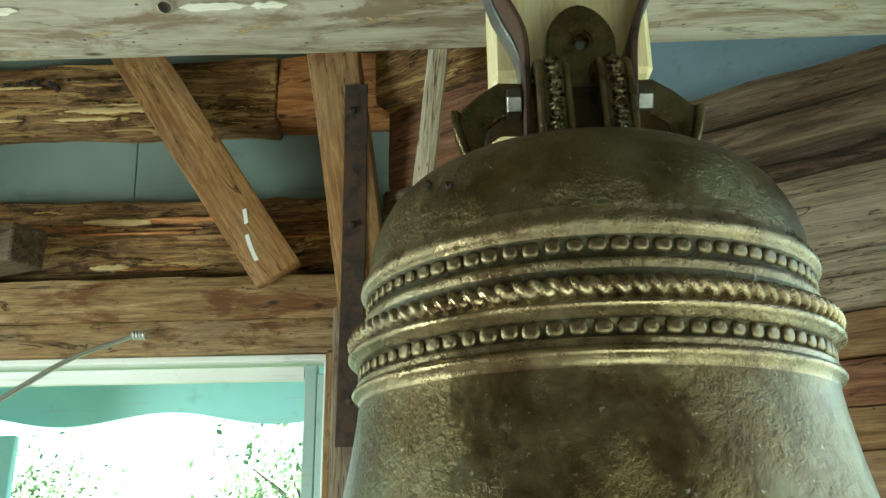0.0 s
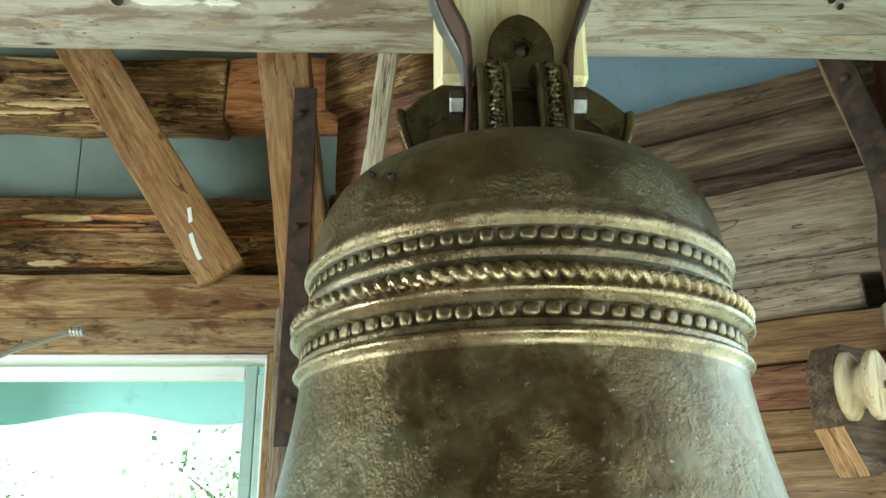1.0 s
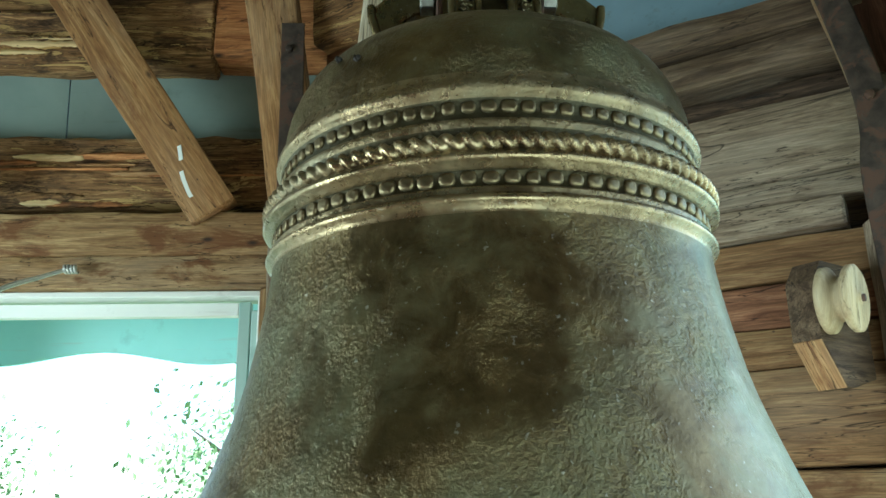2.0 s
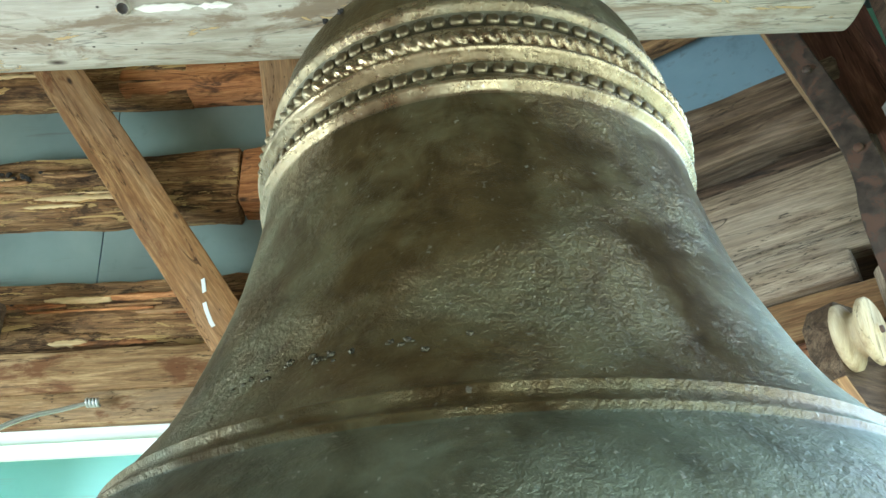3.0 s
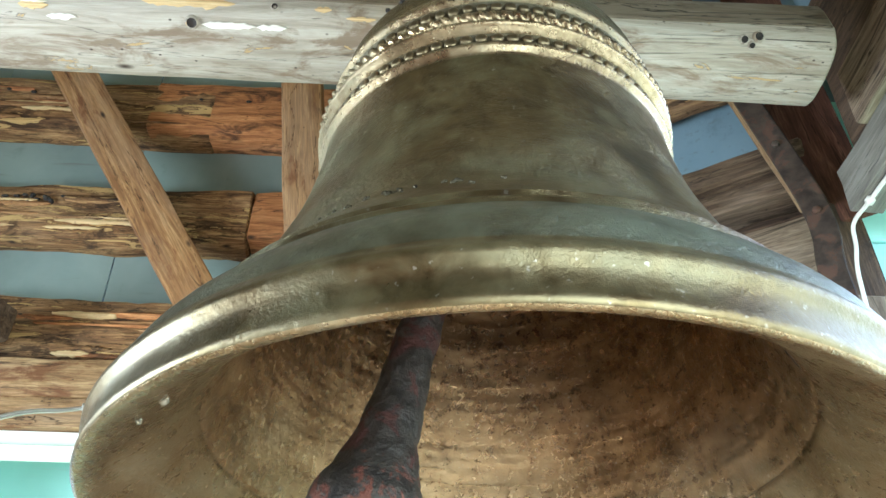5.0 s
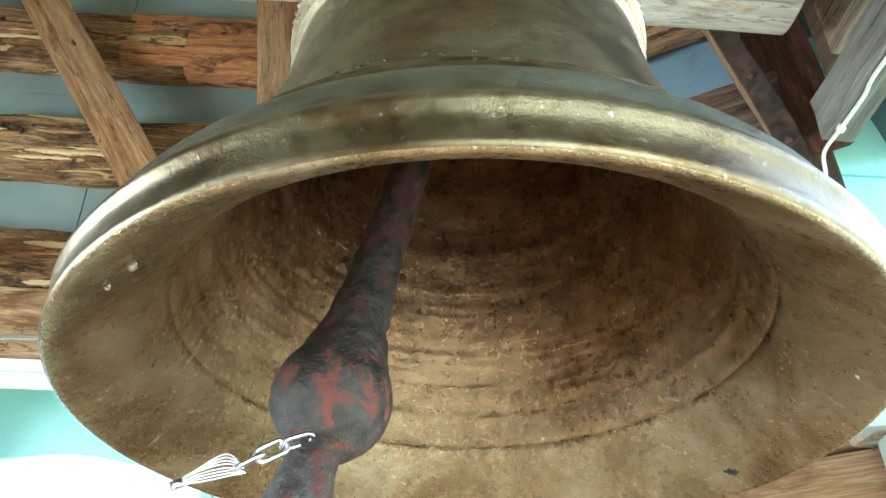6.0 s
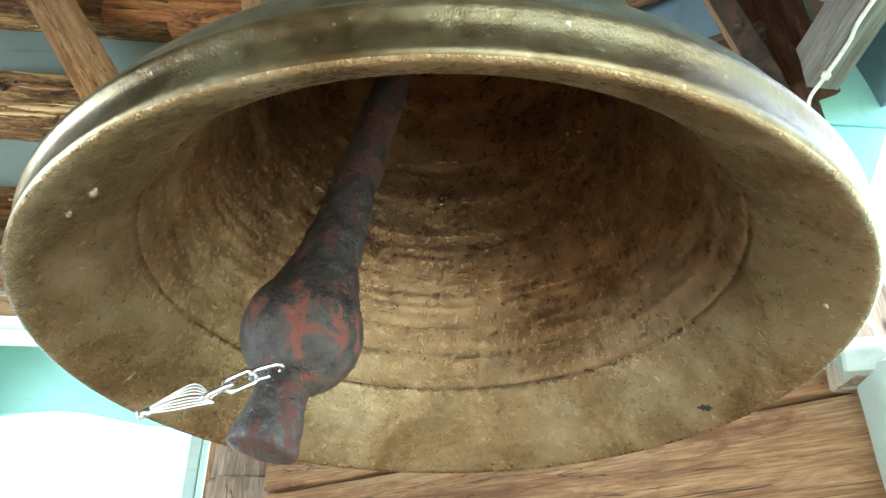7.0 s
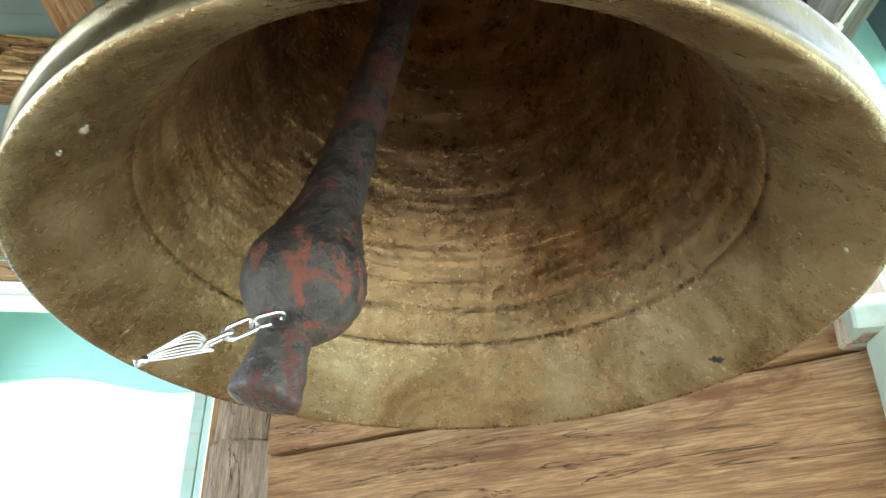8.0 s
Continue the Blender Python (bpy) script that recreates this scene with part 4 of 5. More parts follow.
rng = random.Random(12)
FINE = []
for (r0, z0), (r1, z1) in zip(INN, INN[1:]):
    steps = 8 if 0.1 < z0 < 0.55 else 2
    for k in range(steps):
        u = k / steps
        FINE.append((r0 + (r1 - r0) * u + (rng.uniform(-0.0005, 0.0005) if steps > 2 else 0), z0 + (z1 - z0) * u))
INN = FINE + [INN[-1]]


def inner_radius(z):
    for (r0, z0), (r1, z1) in zip(INN, INN[1:]):
        if z0 <= z <= z1 and z1 > z0:
            return r0 + (r1 - r0) * (z - z0) / (z1 - z0)
    return 0.2


profile = OUT + LIPS + INN
kinds = []
for i in range(len(profile) - 1):
    if i >= len(OUT) - 1:
        kinds.append(2)
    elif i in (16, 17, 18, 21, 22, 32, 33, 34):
        # bead grounds and grooves: recess shade painted as a darker bronze
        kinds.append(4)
    elif i >= len(OUT) - 12:
        kinds.append(1)
    elif profile[i][1] < 0.127:
        kinds.append(5)
    elif 10 <= i <= 42:
        kinds.append(3)
    else:
        kinds.append(0)
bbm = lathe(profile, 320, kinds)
# sand-cast inside: level waves, torn crusts and lumps
for v in bbm.verts:
    rr = math.hypot(v.co.x, v.co.y)
    if 0.092 < v.co.z < 0.60 and rr < 0.4 - v.co.z * 0.9 + 0.02 and rr < inner_radius(v.co.z) + 0.006:
        q = Vector((v.co.x * 7, v.co.y * 7, v.co.z * 42))
        d = 0.0022 * noise.noise(q) + 0.0012 * noise.noise(q * 2.3 + Vector((9, 3, 1))) + 0.0009 * noise.noise(v.co * 90)
        d *= min(1, (v.co.z - 0.092) / 0.03)
        v.co.x *= 1 - d / rr
        v.co.y *= 1 - d / rr
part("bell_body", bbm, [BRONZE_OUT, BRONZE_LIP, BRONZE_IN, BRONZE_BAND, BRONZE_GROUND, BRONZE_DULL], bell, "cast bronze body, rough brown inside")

# rope moulding: a twisted ridge round the shoulder
rb = bmesh.new()
N_T, PER, SEC = 104, 10, 14
rings = []
for i in range(N_T * PER):
    th = 2 * math.pi * i / (N_T * PER)
    ring = []
    for k in range(SEC):
        ph = 2 * math.pi * k / SEC
        ridge = abs(math.sin(0.5 * (N_T * th + 2 * ph))) ** 0.9
        rad = 0.0040 + 0.0046 * ridge
        r = 0.2252 + rad * math.cos(ph)
        ring.append(rb.verts.new((r * math.cos(th), r * math.sin(th), 0.5062 + rad * 1.0 * math.sin(ph))))
    rings.append(ring)
for i in range(len(rings)):
    a, b = rings[i], rings[(i + 1) % len(rings)]
    for k in range(SEC):
        rb.faces.new((a[k], b[k], b[(k + 1) % SEC], a[(k + 1) % SEC]))
bmesh.ops.recalc_face_normals(rb, faces=rb.faces)
part("rope_moulding", rb, BRONZE_BAND, bell, "twisted rope moulding of bright worn bronze")

# beads between the rings
bead_bm = bmesh.new()
bmesh.ops.create_uvsphere(bead_bm, u_segments=12, v_segments=8, radius=1)
for v in bead_bm.verts:
    # knocked flat on the face and squarish
    v.co.x = max(-0.6, min(0.6, v.co.x)) / 0.6
    k = (abs(v.co.y) ** 3 + abs(v.co.z) ** 3) ** (1 / 3)
    f = math.hypot(v.co.y, v.co.z) / k if k > 1e-6 else 1
    v.co.y, v.co.z = v.co.y * f, v.co.z * f
bmesh.ops.scale(bead_bm, verts=bead_bm.verts, vec=(0.0028, 0.0070, 0.0060))
bead_me = bpy.data.meshes.new("bead")
bead_bm.to_mesh(bead_me)
bead_bm.free()
bead_me.materials.append(BEAD_BRONZE)
for p in bead_me.polygons:
    p.use_smooth = True
rng = random.Random(8)
for count, r, z in ((80, 0.2135, 0.5420), (80, 0.2200, 0.4769)):
    for i in range(count):
        th = 2 * math.pi * (i + rng.uniform(-0.06, 0.06)) / count
        o = new("bead", bead_me)
        o.parent = bell
        o.matrix_local = Matrix.Translation((r * math.cos(th), r * math.sin(th), z + rng.uniform(-0.0006, 0.0006))) @ Matrix.Rotation(th, 4, 'Z') @ Matrix.Diagonal((1, rng.uniform(0.85, 1.12), rng.uniform(0.88, 1.08), 1))

# crown: eye plate and canons
cx, cz = 0.014, 0.842
nb = 40
pb = bmesh.new()
layers = []
for yy in (-0.022, 0.006):
    outer, inner_ = [], []
    for k in range(nb):
        a = 2 * math.pi * k / nb
        ca, sa = math.cos(a), math.sin(a)
        hw, hh = 0.038, (0.047 if sa > 0 else 0.055)
        ex = 1.75 if sa > 0 else 5.0
        d = (abs(ca / hw) ** ex + abs(sa / hh) ** ex) ** (-1 / ex)
        outer.append(pb.verts.new((cx + ca * d, yy, cz + sa * d)))
        inner_.append(pb.verts.new((cx + 0.0105 * ca, yy, cz + 0.0105 * sa)))
    layers.append((outer, inner_))
(o1, i1), (o2, i2) = layers
for k in range(nb):
    k2 = (k + 1) % nb
    pb.faces.new((o1[k], o1[k2], i1[k2], i1[k]))
    pb.faces.new((o2[k], i2[k], i2[k2], o2[k2]))
    pb.faces.new((o1[k], o2[k], o2[k2], o1[k2]))
    pb.faces.new((i1[k], i1[k2], i2[k2], i2[k]))
bmesh.ops.recalc_face_normals(pb, faces=pb.faces)
bmesh.ops.bevel(pb, geom=[e for e in pb.edges if len(e.link_faces) == 2 and e.calc_face_angle(0) > 0.8], offset=0.003, segments=2, affect='EDGES')
part("crown_plate", pb, CROWN_BRONZE, bell, "rounded bronze eye plate with a bolt hole", smooth=False)
pin = hexagon_bm(0.0065, 0.020)
bmesh.ops.rotate(pin, verts=pin.verts, matrix=Matrix.Rotation(radians(90), 3, 'Z'))
bmesh.ops.translate(pin, verts=pin.verts, vec=(cx, -0.004, cz - 0.002))
part("pin", pin, BOLT_ZINC, bell, "bright bolt end inside the eye", smooth=False)
# added block, coloured dark like the shaded hollow between the canons
part("crown_hollow_fill", box_bm(-0.030, 0.050, 0.004, 0.045, 0.675, 0.83, 0.006), BRONZE_GROUND, bell, "added dark block filling the shaded hollow behind the canons", smooth=False)
for sx, xc in ((-1, -0.024), (1, 0.038)):
    line = spline([(xc, -0.077, 0.675), (xc, -0.073, 0.712), (xc, -0.067, 0.750), (xc, -0.059, 0.783), (xc, -0.030, 0.799), (xc, -0.005, 0.801)], 6)
    canon = part("canon", ribbon_bm(line, (1, 0, 0), 0.034, 0.020), CROWN_BRONZE, bell, "bronze canon with a braided front", smooth=False)
    for e in (-0.0135, 0.0135):
        part("rail", tube_bm([p + Vector((e, -0.009, 0.003)) for p in line], 0.0042, 8), CROWN_BRONZE, canon)
    mid_line = [p + Vector((0.0035 * math.sin(9 * i_ / 4.0), -0.0105, 0.004)) for i_, p in enumerate(spline(line[1:], 4))]
    part("braid", tube_bm(mid_line, lambda u: 0.0036 + 0.0024 * abs(math.sin(u * 34)), 8), CROWN_BRONZE, canon)
    rear = [Vector((p.x, -p.y + 0.02, p.z)) for p in line[:-4]]
    part("canon", ribbon_bm(rear, (1, 0, 0), 0.034, 0.020), CROWN_BRONZE, bell, smooth=False)
for sx in (-1, 1):
    o_ = 0.004
    arm = [(o_ + sx * 0.040, 0.790), (o_ + sx * 0.082, 0.792), (o_ + sx * 0.103, 0.778), (o_ + sx * 0.127, 0.756), (o_ + sx * 0.129, 0.744), (o_ + sx * 0.119, 0.712), (o_ + sx * 0.106, 0.676),
           (o_ + sx * 0.090, 0.676), (o_ + sx * 0.098, 0.712), (o_ + sx * 0.095, 0.737), (o_ + sx * 0.078, 0.750), (o_ + sx * 0.040, 0.748)]
    if sx < 0:
        arm.reverse()
    a_ob = part("canon", prism_bm(arm, 0.048, 0.004), CROWN_BRONZE, bell, "angular bronze side canon", smooth=False)
    edge = spline([(o_ + sx * 0.128, -0.026, 0.756), (o_ + sx * 0.126, -0.027, 0.738), (o_ + sx * 0.117, -0.027, 0.710), (o_ + sx * 0.105, -0.027, 0.682)], 5)
    part("rail", tube_bm(edge, 0.005, 8), CROWN_BRONZE, a_ob)

# casting flaws, scratches and wear marks
FLAW = metal("casting_grit", (0.035, 0.030, 0.018), (0.075, 0.062, 0.035), 0.5, 0.8, scale=90.0, relief=0.001)
DULL_PALE = metal("pale_scrape", (0.22, 0.20, 0.14), (0.36, 0.33, 0.25), 0.5, 0.6, scale=120.0, relief=0.0004)


def mark(name, p0, p1, r, material, label, bend=0.0, seed=0):
    """A small long mark lying in the bell's surface."""
    a, b = Vector(p0), Vector(p1)
    side = (b - a).cross(Vector((a.x, a.y, 0))).normalized()
    pts = [a.lerp(b, i / 10) + side * (bend * noise.noise(Vector((i * 0.7, seed * 3.1, 0.4)))) for i in range(11)]
    part(name, tube_bm(pts, lambda u: r * (0.25 + 0.75 * math.sin(math.pi * min(max(u, 0.02), 0.98))) * (1 + 0.4 * math.sin(u * 17 + seed)), 7), material, bell, label)


for sd, (nm, p0, p1, r, mt, lab) in enumerate((
        ("pit", (-0.150, -0.137, 0.628), (-0.145, -0.142, 0.625), 0.0030, DARK_GAP, "dark casting pit"),
        ("pit", (-0.131, -0.160, 0.617), (-0.126, -0.164, 0.615), 0.0032, DARK_GAP, "dark casting pit"),
        ("chip", (0.322, 0.174, 0.019), (0.336, 0.162, 0.0135), 0.0038, DARK_GAP, "dark chip in the rim"),
        ("crack", (0.234, -0.171, 0.120), (0.249, -0.173, 0.090), 0.0012, DARK_GAP, "fine dark crack"),
        ("scrape", (-0.297, -0.194, 0.030), (-0.288, -0.203, 0.030), 0.0034, DULL_PALE, "pale knock mark"),
        ("scrape", (-0.318, -0.175, 0.0215), (-0.312, -0.181, 0.0220), 0.0026, DULL_PALE, "pale knock mark"),
        ("scratch", (-0.366, 0.109, 0.0065), (-0.354, 0.102, 0.0175), 0.0010, DULL_PALE, "short pale scratch"),
        ("scratch", (-0.348, 0.142, 0.0110), (-0.331, 0.136, 0.0265), 0.0010, DULL_PALE, "short pale scratch"),
        ("scrape", (0.354, -0.088, 0.0190), (0.358, -0.084, 0.0170), 0.0022, DULL_PALE, "pale knock mark"))):
    mark(nm, p0, p1, r, mt, lab, 0.003, sd)


# a rough row of casting flaws round the waist
rng = random.Random(33)
for k in range(26):
    a = radians(228 + 30 * rng.random() ** 0.9 + (10 if k > 20 else 0))
    z = 0.190 + rng.uniform(-0.006, 0.008) + 0.0002 * (k % 5)
    r_ = 0.2960 + (0.196 - z) * 0.68
    da = rng.uniform(0.006, 0.018)
    mark("casting_flaw", (r_ * math.cos(a), r_ * math.sin(a), z), (r_ * math.cos(a + da), r_ * math.sin(a + da), z + rng.uniform(-0.001, 0.001)), rng.uniform(0.0011, 0.0024), FLAW, "small dark casting flaw", 0.002, k)


rng = random.Random(21)
for k, (z, a0, a1, rad) in enumerate(((0.284, 72, 92, 0.0020), (0.196, 44, 62, 0.0022), (0.232, 95, 128, 0.0016), (0.335, 60, 104, 0.0015), (0.160, 70, 118, 0.0017), (0.130, 35, 66, 0.0018),
                                      (0.40, 75, 120, 0.0014), (0.25, 25, 50, 0.0016), (0.178, 98, 112, 0.0020), (0.31, 118, 150, 0.0015), (0.115, 88, 104, 0.0016), (0.215, 62, 76, 0.0022))):
    pts = []
    n_ = int((a1 - a0) * 1.2)
    for i in range(n_ + 1):
        a = radians(a0 + (a1 - a0) * i / n_)
        zz = z + 0.004 * noise.noise(Vector((a * 5, k * 2.7, 0))) + 0.0015 * noise.noise(Vector((a * 30, k * 1.7, 4)))
        r_ = inner_radius(zz) + 0.0006
        pts.append((r_ * math.cos(a), r_ * math.sin(a), zz))
    part("casting_ridge", tube_bm(pts, lambda u: rad * (0.35 + 0.65 * abs(noise.noise(Vector((u * 9, k * 3.3, 1)))) * 2) * min(1, 8 * u + 0.1, 8 * (1 - u) + 0.1), 6), BRONZE_IN, bell, "raised casting ridge inside")

# straps with bolts that carry the crown
for sx, pts in ((-1, [(-0.050, 0.685), (-0.049, 0.745), (-0.048, 0.82), (-0.053, 0.85), (-0.068, 0.884), (-0.079, 0.915), (-0.0885, 0.955), (-0.090, 1.02), (-0.090, 1.30)]),
                (1, [(0.060, 0.685), (0.061, 0.745), (0.065, 0.81), (0.071, 0.845), (0.083, 0.884), (0.099, 0.918), (0.1115, 0.955), (0.113, 1.02), (0.113, 1.30)])):
    st = tagged(empty("hanger_strap", (0, 0, 1.70)), "bent flat iron hanger strap bolted to the bell crown", "strap", "hanger straps")
    for yc in (-0.030, 0.022):
        part("strap", ribbon_bm(spline([(x, yc, z) for x, z in pts], 6), (0, 1, 0), 0.040, 0.007), IRON if yc < 0 else STRAP_IRON, st, smooth=False)
    x1 = -0.050 if sx < 0 else 0.061
    for nm, bx, bz, r, ln, mt in (("nut", x1 + sx * 0.012, 0.762, 0.017, 0.016, BOLT_ZINC), ("nut", -0.102 if sx < 0 else 0.125, 1.061, 0.014, 0.013, BOLT_ZINC)):
        hb = hexagon_bm(r, ln)
        bmesh.ops.translate(hb, verts=hb.verts, vec=(bx, -0.030 if bz < 0.8 else 0.10, bz))
        part(nm, hb, mt, st, "zinc-coated hexagonal nut", smooth=False)
    xa = -0.092 if sx < 0 else 0.115
    tb = tube_bm([(xa + sx * 0.0015 * j, 0.10, 1.061) for j in range(34)], lambda u: 0.0085 + 0.0007 * math.sin(u * 90), 12)
    part("bolt", tb, IRON, st, "dark threaded bolt end")

# ---------------------------------------------------------------- clapper
clap = tagged(empty("clapper", (-0.002, 0.0, 2.33)), "rusty forged iron clapper with a flaking red ball", "clapper")
AX0, AX1 = Vector((0, 0, 0)), Vector((-0.170, 0.004, -0.765))
CL = (AX1 - AX0).length
cm = along(AX0, AX1, (0, 1, 0.2))


def clap_part(name, prof, lab, mt=CLAPPER_IRON):
    """A turned part along the clapper's own axis, slightly uneven."""
    dense = []
    for (r0, z0), (r1, z1) in zip(prof, prof[1:]):
        n_s = max(1, int(math.hypot(r1 - r0, z1 - z0) / 0.005))
        dense += [(r0 + (r1 - r0) * k / n_s, z0 + (z1 - z0) * k / n_s) for k in range(n_s)]
    bm = lathe(dense + [prof[-1]], 56)
    for v in bm.verts:
        n = noise.noise(v.co * 30) * 0.0022 + noise.noise(v.co * 110) * 0.0016
        d = Vector((v.co.x, v.co.y, 0))
        if d.length > 1e-5:
            v.co += d.normalized() * n
    bmesh.ops.transform(bm, matrix=Matrix(((0, 0, 1, 0), (1, 0, 0, 0), (0, 1, 0, 0), (0, 0, 0, 1))), verts=bm.verts)
    ob = part(name, bm, mt, clap, lab)
    ob.matrix_local = cm
    return ob


clap_part("shaft", [(0.0, 0.0), (0.0180, 0.0), (0.0190, 0.10), (0.0200, 0.22), (0.0220, 0.33), (0.0245, 0.42), (0.0280, 0.49), (0.0340, 0.545), (0.0440, 0.582)], "tapering dark iron shaft")
ball = [(0.0435, 0.580)]
for k in range(1, 14):
    a = math.pi * (0.24 + 0.62 * k / 13)
    ball.append((0.0605 * math.sin(a), 0.632 - 0.064 * math.cos(a)))
ball += [(0.0240, 0.692)]
clap_part("ball", ball, "iron ball with flaking red rust", BALL_IRON)
clap_part("tail", [(0.0242, 0.690), (0.0255, 0.700), (0.0290, 0.722), (0.0330, 0.744), (0.0338, 0.750), (0.0325, 0.755), (0.0200, 0.7585), (0.0, 0.7595)], "flared blunt iron flight below the ball")
eye = lathe([(0.011, 0), (0.0115, 0.001), (0.008, 0.002), (0.0, 0.0022)], 20)
bmesh.ops.rotate(eye, verts=eye.verts, matrix=Matrix.Rotation(radians(62), 3, 'X'))
bmesh.ops.translate(eye, verts=eye.verts, vec=(-0.150, -0.0245, -0.672))
part("chain_hole", eye, DARK_GAP, clap, "dark drilled hole for the chain")

# chain and wire loop that hold the clapper
HOLE = Vector((-0.153, -0.030, 1.660))


def link_bm(r=0.0024, length=0.0300, w=0.0135):
    pts = []
    s = length / 2 - w / 2
    for k in range(9):
        a = -math.pi / 2 + math.pi * k / 8
        pts.append((s + w / 2 * math.cos(a), w / 2 * math.sin(a), 0))
    for k in range(9):
        a = math.pi / 2 + math.pi * k / 8
        pts.append((-s + w / 2 * math.cos(a), w / 2 * math.sin(a), 0))
    return tube_bm(pts, r, 8, closed=True)


chain = tagged(empty("chain", HOLE), "short bright zinc chain fastened to the clapper", "chain")
path = [HOLE, Vector((-0.176, -0.034, 1.650)), Vector((-0.197, -0.037, 1.637)), Vector((-0.213, -0.040, 1.626))]
for j, (a, b) in enumerate(zip(path, path[1:])):
    lk = part("link", link_bm(), ZINC, chain)
    mid = (a + b) / 2 - HOLE
    lk.matrix_local = Matrix.Translation(mid) @ along((0, 0, 0), b - a).to_3x3().to_4x4() @ Matrix.Rotation(radians(20 + 75 * j), 4, 'X')
wire = tagged(empty("wire_loop", (-0.212, -0.040, 1.625)), "bundle of thin twisted wire ending at a small clamp", "wire")
for j in range(4):
    up_, dn = 0.002 + 0.003 * j, -0.004 + 0.0025 * j
    pts = spline([(0.004, 0, 0.0), (-0.012, -0.004, up_), (-0.034, -0.008, up_ * 0.3 - 0.008), (-0.050, -0.012, -0.020), (-0.030, -0.008, dn - 0.012), (-0.008, -0.002, dn - 0.004), (0.006, 0, -0.004)], 6)
    part("strand", tube_bm(pts, 0.0008, 6), WIRE, wire)
part("clamp", tube_bm([(-0.044, -0.011, -0.018), (-0.050, -0.012, -0.021), (-0.054, -0.013, -0.023)], 0.0042, 8), ZINC, wire, "small metal clamp")

# tie wire on the lintel
tie = tagged(empty("tie_wire", (-1.10, 1.585, 2.595)), "pale twisted wire tied to a nail in the lintel", "wire")
for j in range(2):
    pts = spline([(0.02, 0.0, 0.004), (0.0, -0.012, 0.003 * j), (-0.05, -0.06, -0.035 + 0.006 * j), (-0.12, -0.18, -0.11 + 0.008 * j), (-0.24, -0.33, -0.26 + 0.01 * j), (-0.5, -0.6, -0.55)], 8)
    part("strand", tube_bm(pts, 0.0044, 6), WIRE, tie)
knot = []
for k in range(40):
    a = 2 * math.pi * k / 10
    knot.append((-0.012 + 0.001 * k, -0.012 + 0.011 * math.cos(a), 0.002 + 0.011 * math.sin(a)))
part("knot", tube_bm(knot, 0.0046, 6), WIRE, tie)
part("nail", tube_bm([(-0.006, 0.02, 0.004), (-0.006, -0.022, 0.006)], 0.004, 8), IRON, tie)

# ---------------------------------------------------------------- pulley
PB = Vector((0.628, 0.625, 2.11))
pulley = tagged(empty("pulley", PB), "pale wooden rope pulley on a dark brown cheek block", "pulley")
blk = [(0.0, 0.085), (0.0, 0.190), (0.032, 0.232), (0.165, 0.232), (0.165, 0.02), (0.085, 0.0), (0.062, 0.0)]
ob = part("cheek_block", prism_bm(blk, 0.058, 0.003), BROWN_WOOD, pulley, "chamfered dark brown cheek block with a fresh cut", smooth=False)
ob.matrix_local = Matrix.Rotation(radians(33), 4, 'Z')
cut = part("cut_face", box_bm(0.0, 0.102, -0.0275, 0.0275, -0.004, 0.0, 0.001), BRACE_WOOD, pulley, "fresh pale saw cut", smooth=False)
cut.matrix_local = Matrix.Rotation(radians(33), 4, 'Z') @ Matrix.Translation((0.0015, 0, 0.083)) @ Matrix.Rotation(radians(53.5), 4, 'Y')
whl = lathe([(0.0, -0.034), (0.012, -0.034), (0.013, -0.030), (0.055, -0.030), (0.0605, -0.027), (0.0605, -0.018), (0.056, -0.014), (0.040, -0.006), (0.040, 0.006), (0.056, 0.014), (0.0605, 0.018), (0.0605, 0.027), (0.055, 0.030), (0.013, 0.030), (0.012, 0.035), (0.0, 0.035)], 48)
w_ob = part("wheel", whl, WHEEL_WOOD, pulley, "turned pale wooden wheel with a rope groove")
w_ob.matrix_local = Matrix.Translation((0.055, -0.038, 0.150)) @ along((0, 0, 0), (0.70, -0.71, -0.06)).to_3x3().to_4x4() @ Matrix.Rotation(radians(90), 4, 'Y')
part("axle", tube_bm([(0.010, 0.008, 0.153), (0.083, -0.066, 0.147)], 0.007, 10), IRON, pulley, "rusty axle pin")

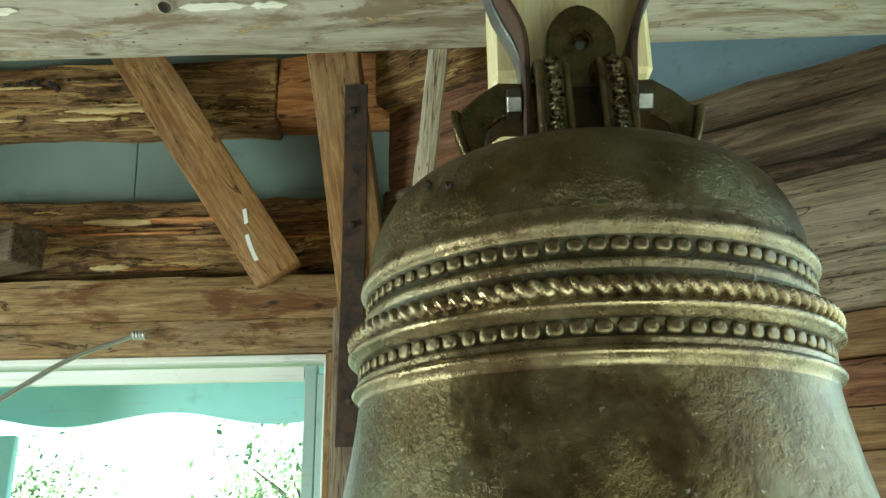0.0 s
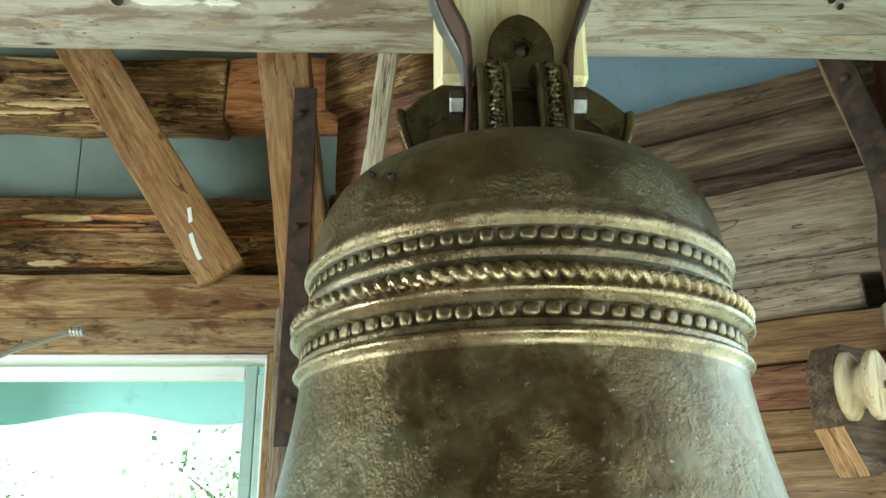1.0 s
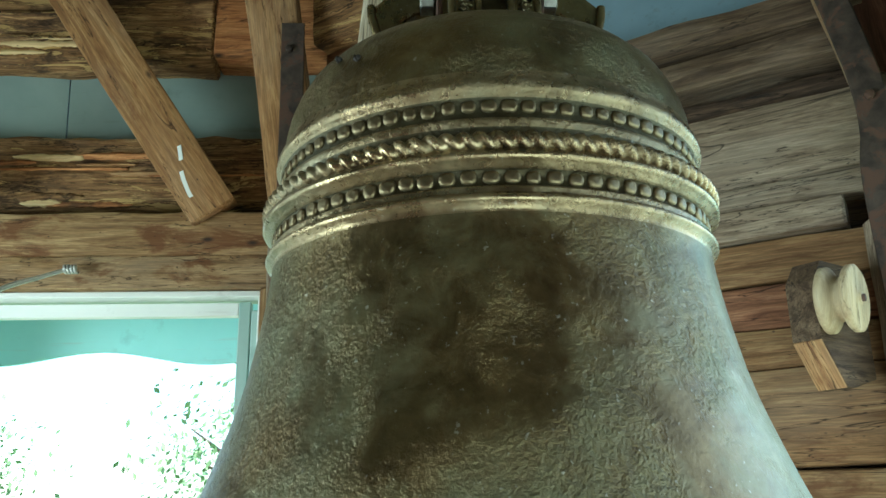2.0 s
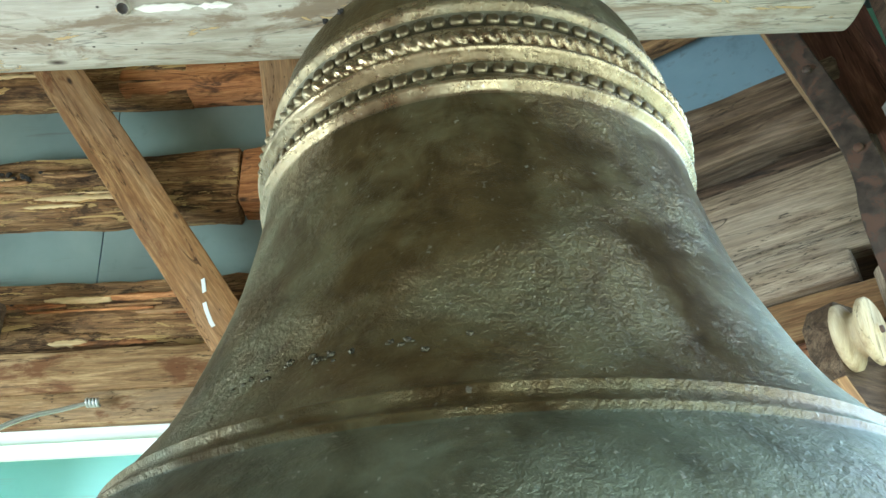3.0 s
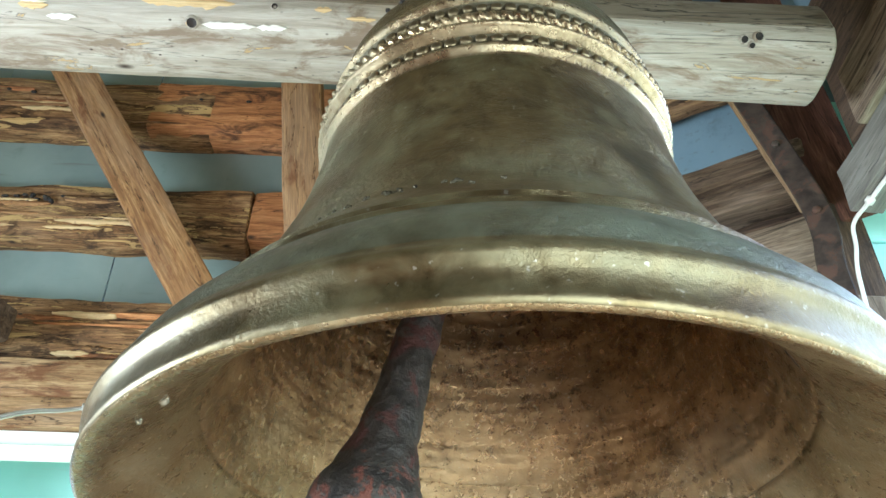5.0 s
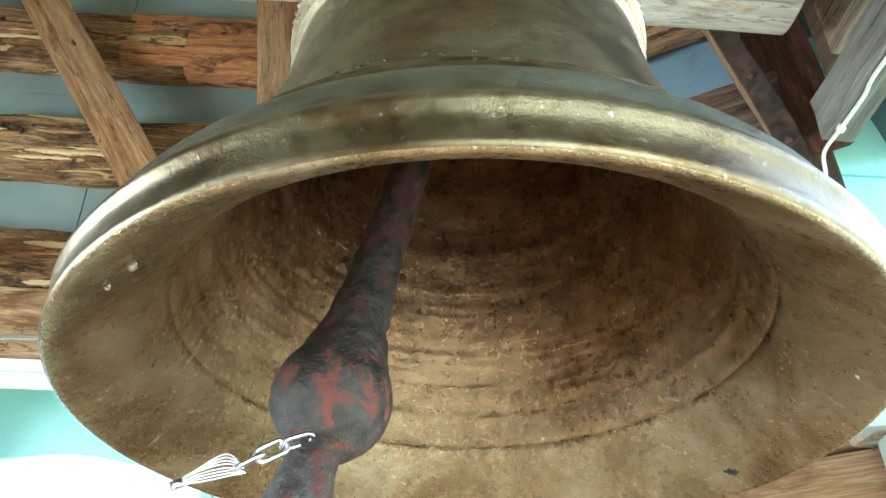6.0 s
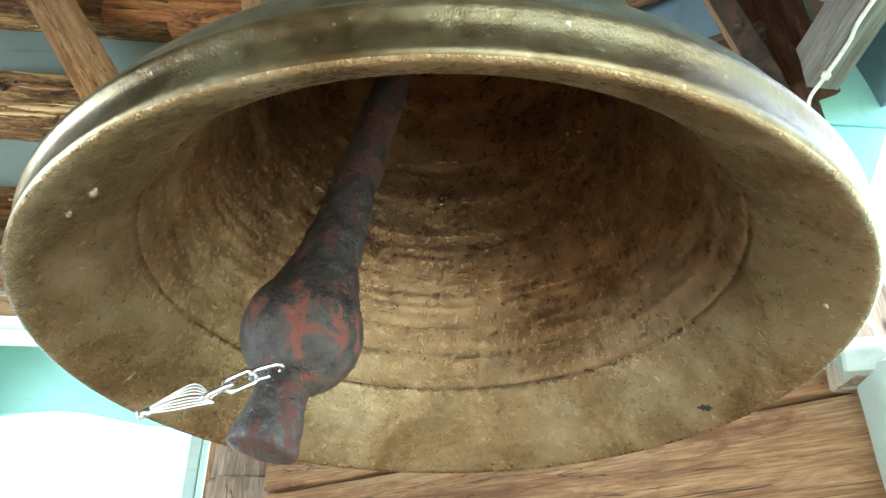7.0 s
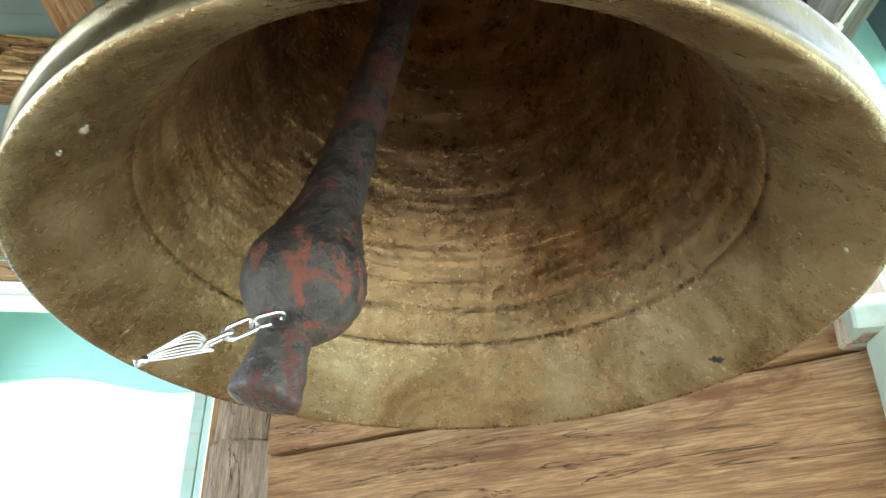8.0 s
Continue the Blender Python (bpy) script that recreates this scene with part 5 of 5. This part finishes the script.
# ---------------------------------------------------------------- tree outside the window
leaf_mat, lnt, lb = mat_new("leaf")
lcol = ramp(lnt, tex(lnt, coords(lnt, (1, 1, 1)), 2.0, 3), [(0.3, (0.13, 0.21, 0.09)), (0.7, (0.26, 0.35, 0.16))]).outputs[0]
lnt.links.new(lcol, lb.inputs["Base Color"])
lb.inputs["Roughness"].default_value = 0.6
bark = wood("bark", (0.06, 0.045, 0.03), (0.12, 0.09, 0.07), (0.18, 0.15, 0.12), knots=False)


def tree(at, height, spread, seed, leaves):
    """A tapered trunk with limbs and a loose crown of small leaves."""
    rg = random.Random(seed)
    root = tagged(empty("tree", at), "leafy green tree beyond the window", "tree", "trees outside")
    part("trunk", tube_bm(spline([(0, 0, 0), (0.1, 0, height * 0.4), (0, 0.1, height * 0.75), (0.1, 0, height)], 6), lambda u: 0.20 * (1 - 0.85 * u), 8), bark, root)
    tips = []
    for i in range(16):
        a, z = rg.uniform(0, 6.28), height * rg.uniform(0.35, 0.95)
        rr_ = spread * rg.uniform(0.5, 1.0) * (1.15 - 0.6 * z / height)
        tip = Vector((rr_ * math.cos(a), rr_ * math.sin(a), z + rg.uniform(0.2, 0.9)))
        part("limb", tube_bm(spline([(0.05, 0.03, z), tip * 0.5 + Vector((0, 0, z * 0.5 + 0.1)), tip], 4), lambda u: 0.05 * (1 - 0.85 * u), 6), bark, root)
        tips += [tip, tip * 0.75 + Vector((0, 0, z * 0.25))]
    vs, fs = [], []
    for i in range(leaves):
        c = rg.choice(tips)
        p = c + Vector((rg.gauss(0, 0.42), rg.gauss(0, 0.42), rg.gauss(0, 0.36)))
        u = Vector((rg.gauss(0, 1), rg.gauss(0, 1), rg.gauss(0, 1))).normalized()
        w = u.orthogonal().normalized()
        s = rg.uniform(0.03, 0.065)
        k = len(vs)
        vs += [p - u * s, p + w * s * 0.5, p + u * s, p - w * s * 0.5]
        fs.append((k, k + 1, k + 2, k + 3))
    me = bpy.data.meshes.new("crown")
    me.from_pydata(vs, [], fs)
    me.materials.append(leaf_mat)
    cr = new("crown", me)
    cr.parent = root
    cr["kind"] = "stuff"


tree((-1.9, 9.5, -9), 12.2, 1.7, 3, 3500)
tree((-6.4, 10.5, -9), 11.6, 2.0, 5, 9000)
